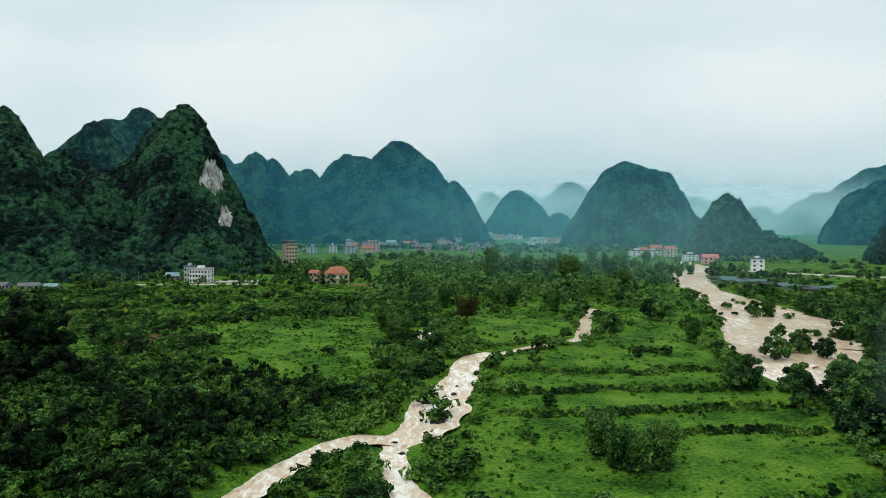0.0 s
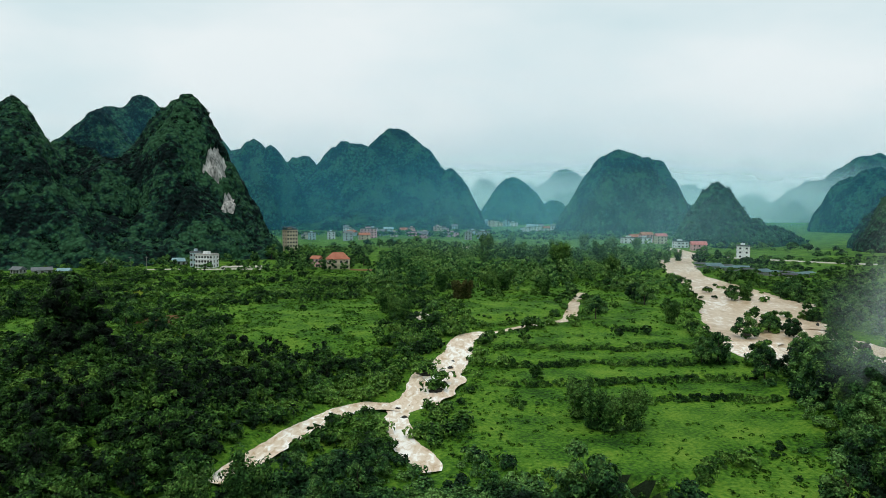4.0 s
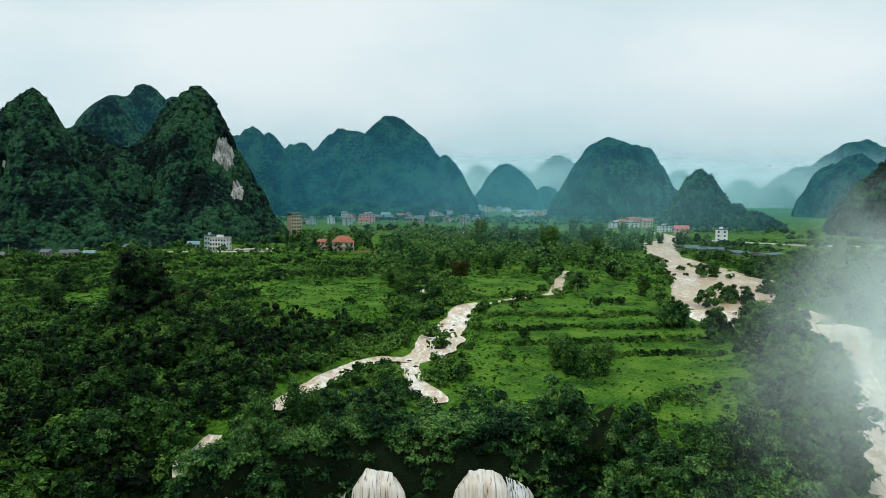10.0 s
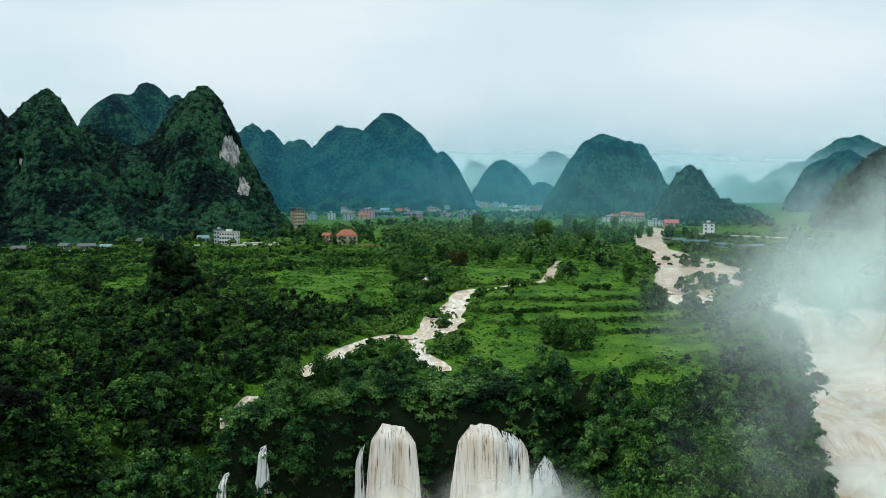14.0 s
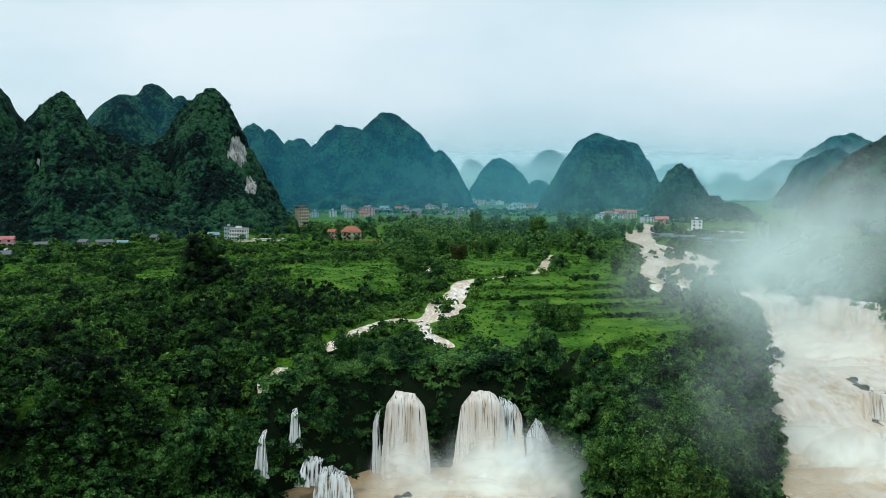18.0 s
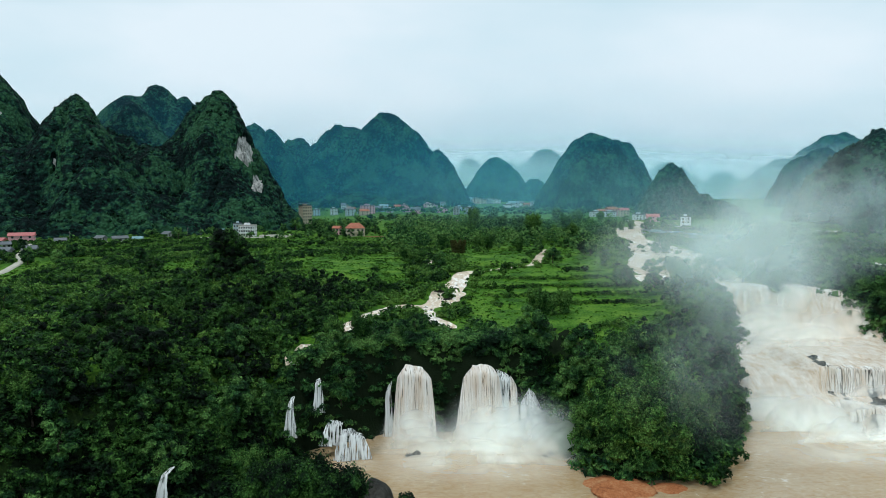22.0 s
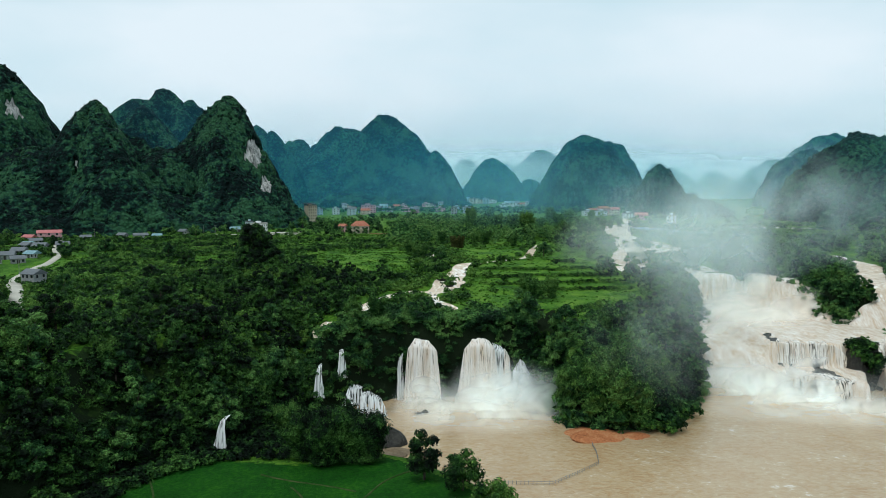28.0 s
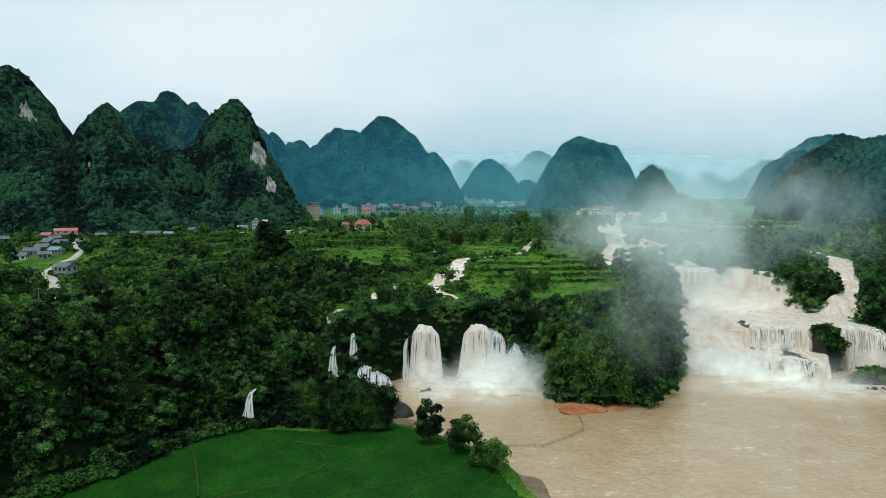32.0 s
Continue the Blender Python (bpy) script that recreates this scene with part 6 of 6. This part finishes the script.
mound("soil_bank", 42, 47, -2.35, 11, 8, 1.5, SOIL, "bare orange-red soil landing at the pool", "bank", 701)
mound("soil_bank", 54, 45, -2.3, 5, 4, 0.7, SOIL, "small spit of red soil in the water", "bank", 702)
mound("soil_bank", 9, -22, -2.3, 8, 13, 0.8, MUD, "pale muddy bank below the rice field", "bank", 703)
mound("soil_bank", -26, 34, -2.3, 9, 5, 0.8, MUD, "pale sandy shore beside the pool", "bank", 704)
mound("rock", -27, 41, -2.4, 7, 5, 5.0, DARK_ROCK, "dark wet boulder at the pool's edge", "rock", 705)
mound("rock", 164, 97, 2.0, 7, 7, 13.0, DARK_ROCK, "dark rock knob between two falls", "rock", 706)
mound("rock", 171, 74, -2.6, 8, 4, 4.0, DARK_ROCK, "low rocky islet below the falls", "rock", 707)
mound("rock", 137, 122, 13.6, 5, 2.2, 1.4, DARK_ROCK, "flat dark ledge in the white water", "rock", 708)
for i in range(26):
    a = 6.28 * rng.random()
    x, y = ((168 + 14 * math.cos(a), 70 + 5 * math.sin(a)), (150 + 12 * math.cos(a), 84 + 8 * math.sin(a)), (5 + 22 * math.cos(a), 70 + 3 * math.sin(a)), (126 + 20 * math.cos(a), 250 + 60 * math.sin(a)))[i % 4]
    z = -2.3 if i % 4 in (0, 2) else (2 if i % 4 == 1 else 36.0)
    mound("rock", x, y, z, rng.uniform(0.6, 1.6), rng.uniform(0.6, 1.4), rng.uniform(0.6, 1.3), DARK_ROCK, "small dark rock washed by the water", "rock", 720 + i, group="river rocks")
for i, (x, y, rx) in enumerate([(-4, 179, 2.8), (1, 170, 1.7), (3, 184, 1.0), (4, 190, 0.9), (-1, 165, 2.0), (-11, 154, 1.2), (-8, 156, 0.8), (-9, 146, 0.9)]):
    z = float(ground_z(np.array([x]), np.array([y]))[0])
    mound("rock", x, y, z + 0.3, rx, rx * 0.8, rx * 0.7, DARK_ROCK, "dark boulder dividing the cascade", "rock", 760 + i, group="cascade rocks")
# shrubs on the islets and along the river bars
spots = np.array([(-4.5, 180, 32.5), (-3, 182, 33), (-5.5, 177, 32), (-1, 165, 30.8), (-2.5, 166, 30.6), (164, 97, 14), (161, 99, 13), (167, 99, 13), (168, 75, 1), (172, 74, 1), (175, 74, 0), (1, 170, 32), (52, 50, -1), (60, 47, -1.5), (70, 48, -1.5), (58, 49, -1), (64, 48, -1.2), (70, 49, -1.2), (75, 55, -1.2), (80, 61, -1.2), (36, 57, -1), (34.5, 66, -1), (34, 72, -1), (33, 78, -1), (66, 46, -1.6)], float)
knob = rng.uniform(0, 6.283, 60)
rad = rng.uniform(0, 1, 60) ** 0.6
spots = np.r_[spots, np.c_[164 + 7.4 * rad * np.cos(knob), 97 + 7.4 * rad * np.sin(knob), 2 + 13 * np.sqrt(np.maximum(0, 1.02 - rad**2))], np.c_[171 + 8 * rad[:24] * np.cos(knob[:24]), 74 + 4 * rad[:24] * np.sin(knob[:24]), -2.4 + 4 * np.sqrt(1 - rad[:24] ** 2)]]
rows = np.c_[spots, rng.uniform(1.2, 2.0, len(spots)), rng.uniform(0, 6, len(spots))]
scatter("shrubs", rows, SHRUBS, LEAF, "shrubs clinging to rocks in the water")
a = np.linspace(0, 1, 34)
bx = np.interp(a, [0, 0.35, 0.7, 1], [152, 150, 132, 116]) + rng.normal(0, 7, 34)
by = np.interp(a, [0, 0.35, 0.7, 1], [400, 330, 270, 225]) + rng.normal(0, 8, 34)
scatter("shrubs", np.c_[bx, by, ground_z(bx, by) + 0.3, rng.uniform(0.7, 1.7, 34), rng.uniform(0, 6, 34)], FAR_SHRUBS, LEAF, "low shrubs on gravel bars in the river")
# woods of the eastern bank
x, y = sown(2600, 150, 330, 60, 330, lambda x, y: (low_side(x, y) > 2) * (wet(x, y) > 3) * (0.35 + 0.65 * smooth(60, 20, low_side(x, y))))
scatter("bank_woods", rows_of(x[:700], y[:700], 0.7, 1.4, 0.6), BANK, TREE_LEAF, "dense woods on the eastern bank of the falls", "woods")

# worked plots among the shrubs
DRY_SOIL = material("tilled_soil", [(0.09, 0.05, 0.022), (0.15, 0.08, 0.035), (0.20, 0.12, 0.05)], (0.7, 4), 0.95, 0.7, 0.3, coords="World")
PALE_GRASS = material("yellow_green_crop", [(0.09, 0.14, 0.008), (0.14, 0.20, 0.012), (0.19, 0.24, 0.02)], (0.7, 5), 0.95, 0.8, 0.3, coords="World")
for cx, cy, rx, ry, mat, words in ((-104, 242, 12, 10, DRY_SOIL, "small tilled brown plot among shrubs"), (-85, 208, 9, 12, PALE_GRASS, "yellow-green crop plot among shrubs"), (-172, 169, 12, 8, DRY_SOIL, "tilled brown plot near the village"),
                                   (-148, 310, 8, 22, PALE_GRASS, "strip of yellow-green grass"), (-48, 440, 14, 5, DRY_SOIL, "reddish brown plot near the villa")):
    a, b = np.meshgrid(np.linspace(0, 2 * np.pi, 33), np.linspace(0, 1, 9))
    r = b * (1 + 0.25 * fbm(np.cos(a) * 4 + cx, np.sin(a) * 4, 3, 811, 2))
    x, y = cx + np.cos(a) * r * rx, cy + np.sin(a) * r * ry
    x[:, -1], y[:, -1] = x[:, 0], y[:, 0]
    plot = part("plot", mesh_of("plot", np.stack([x, y, ground_z(x, y) + 0.35 - 0.5 * smooth(0.85, 1.0, b)], -1).reshape(-1, 3), grid_faces(33, 9)), mat)
    tagged(plot, words, "field plot")
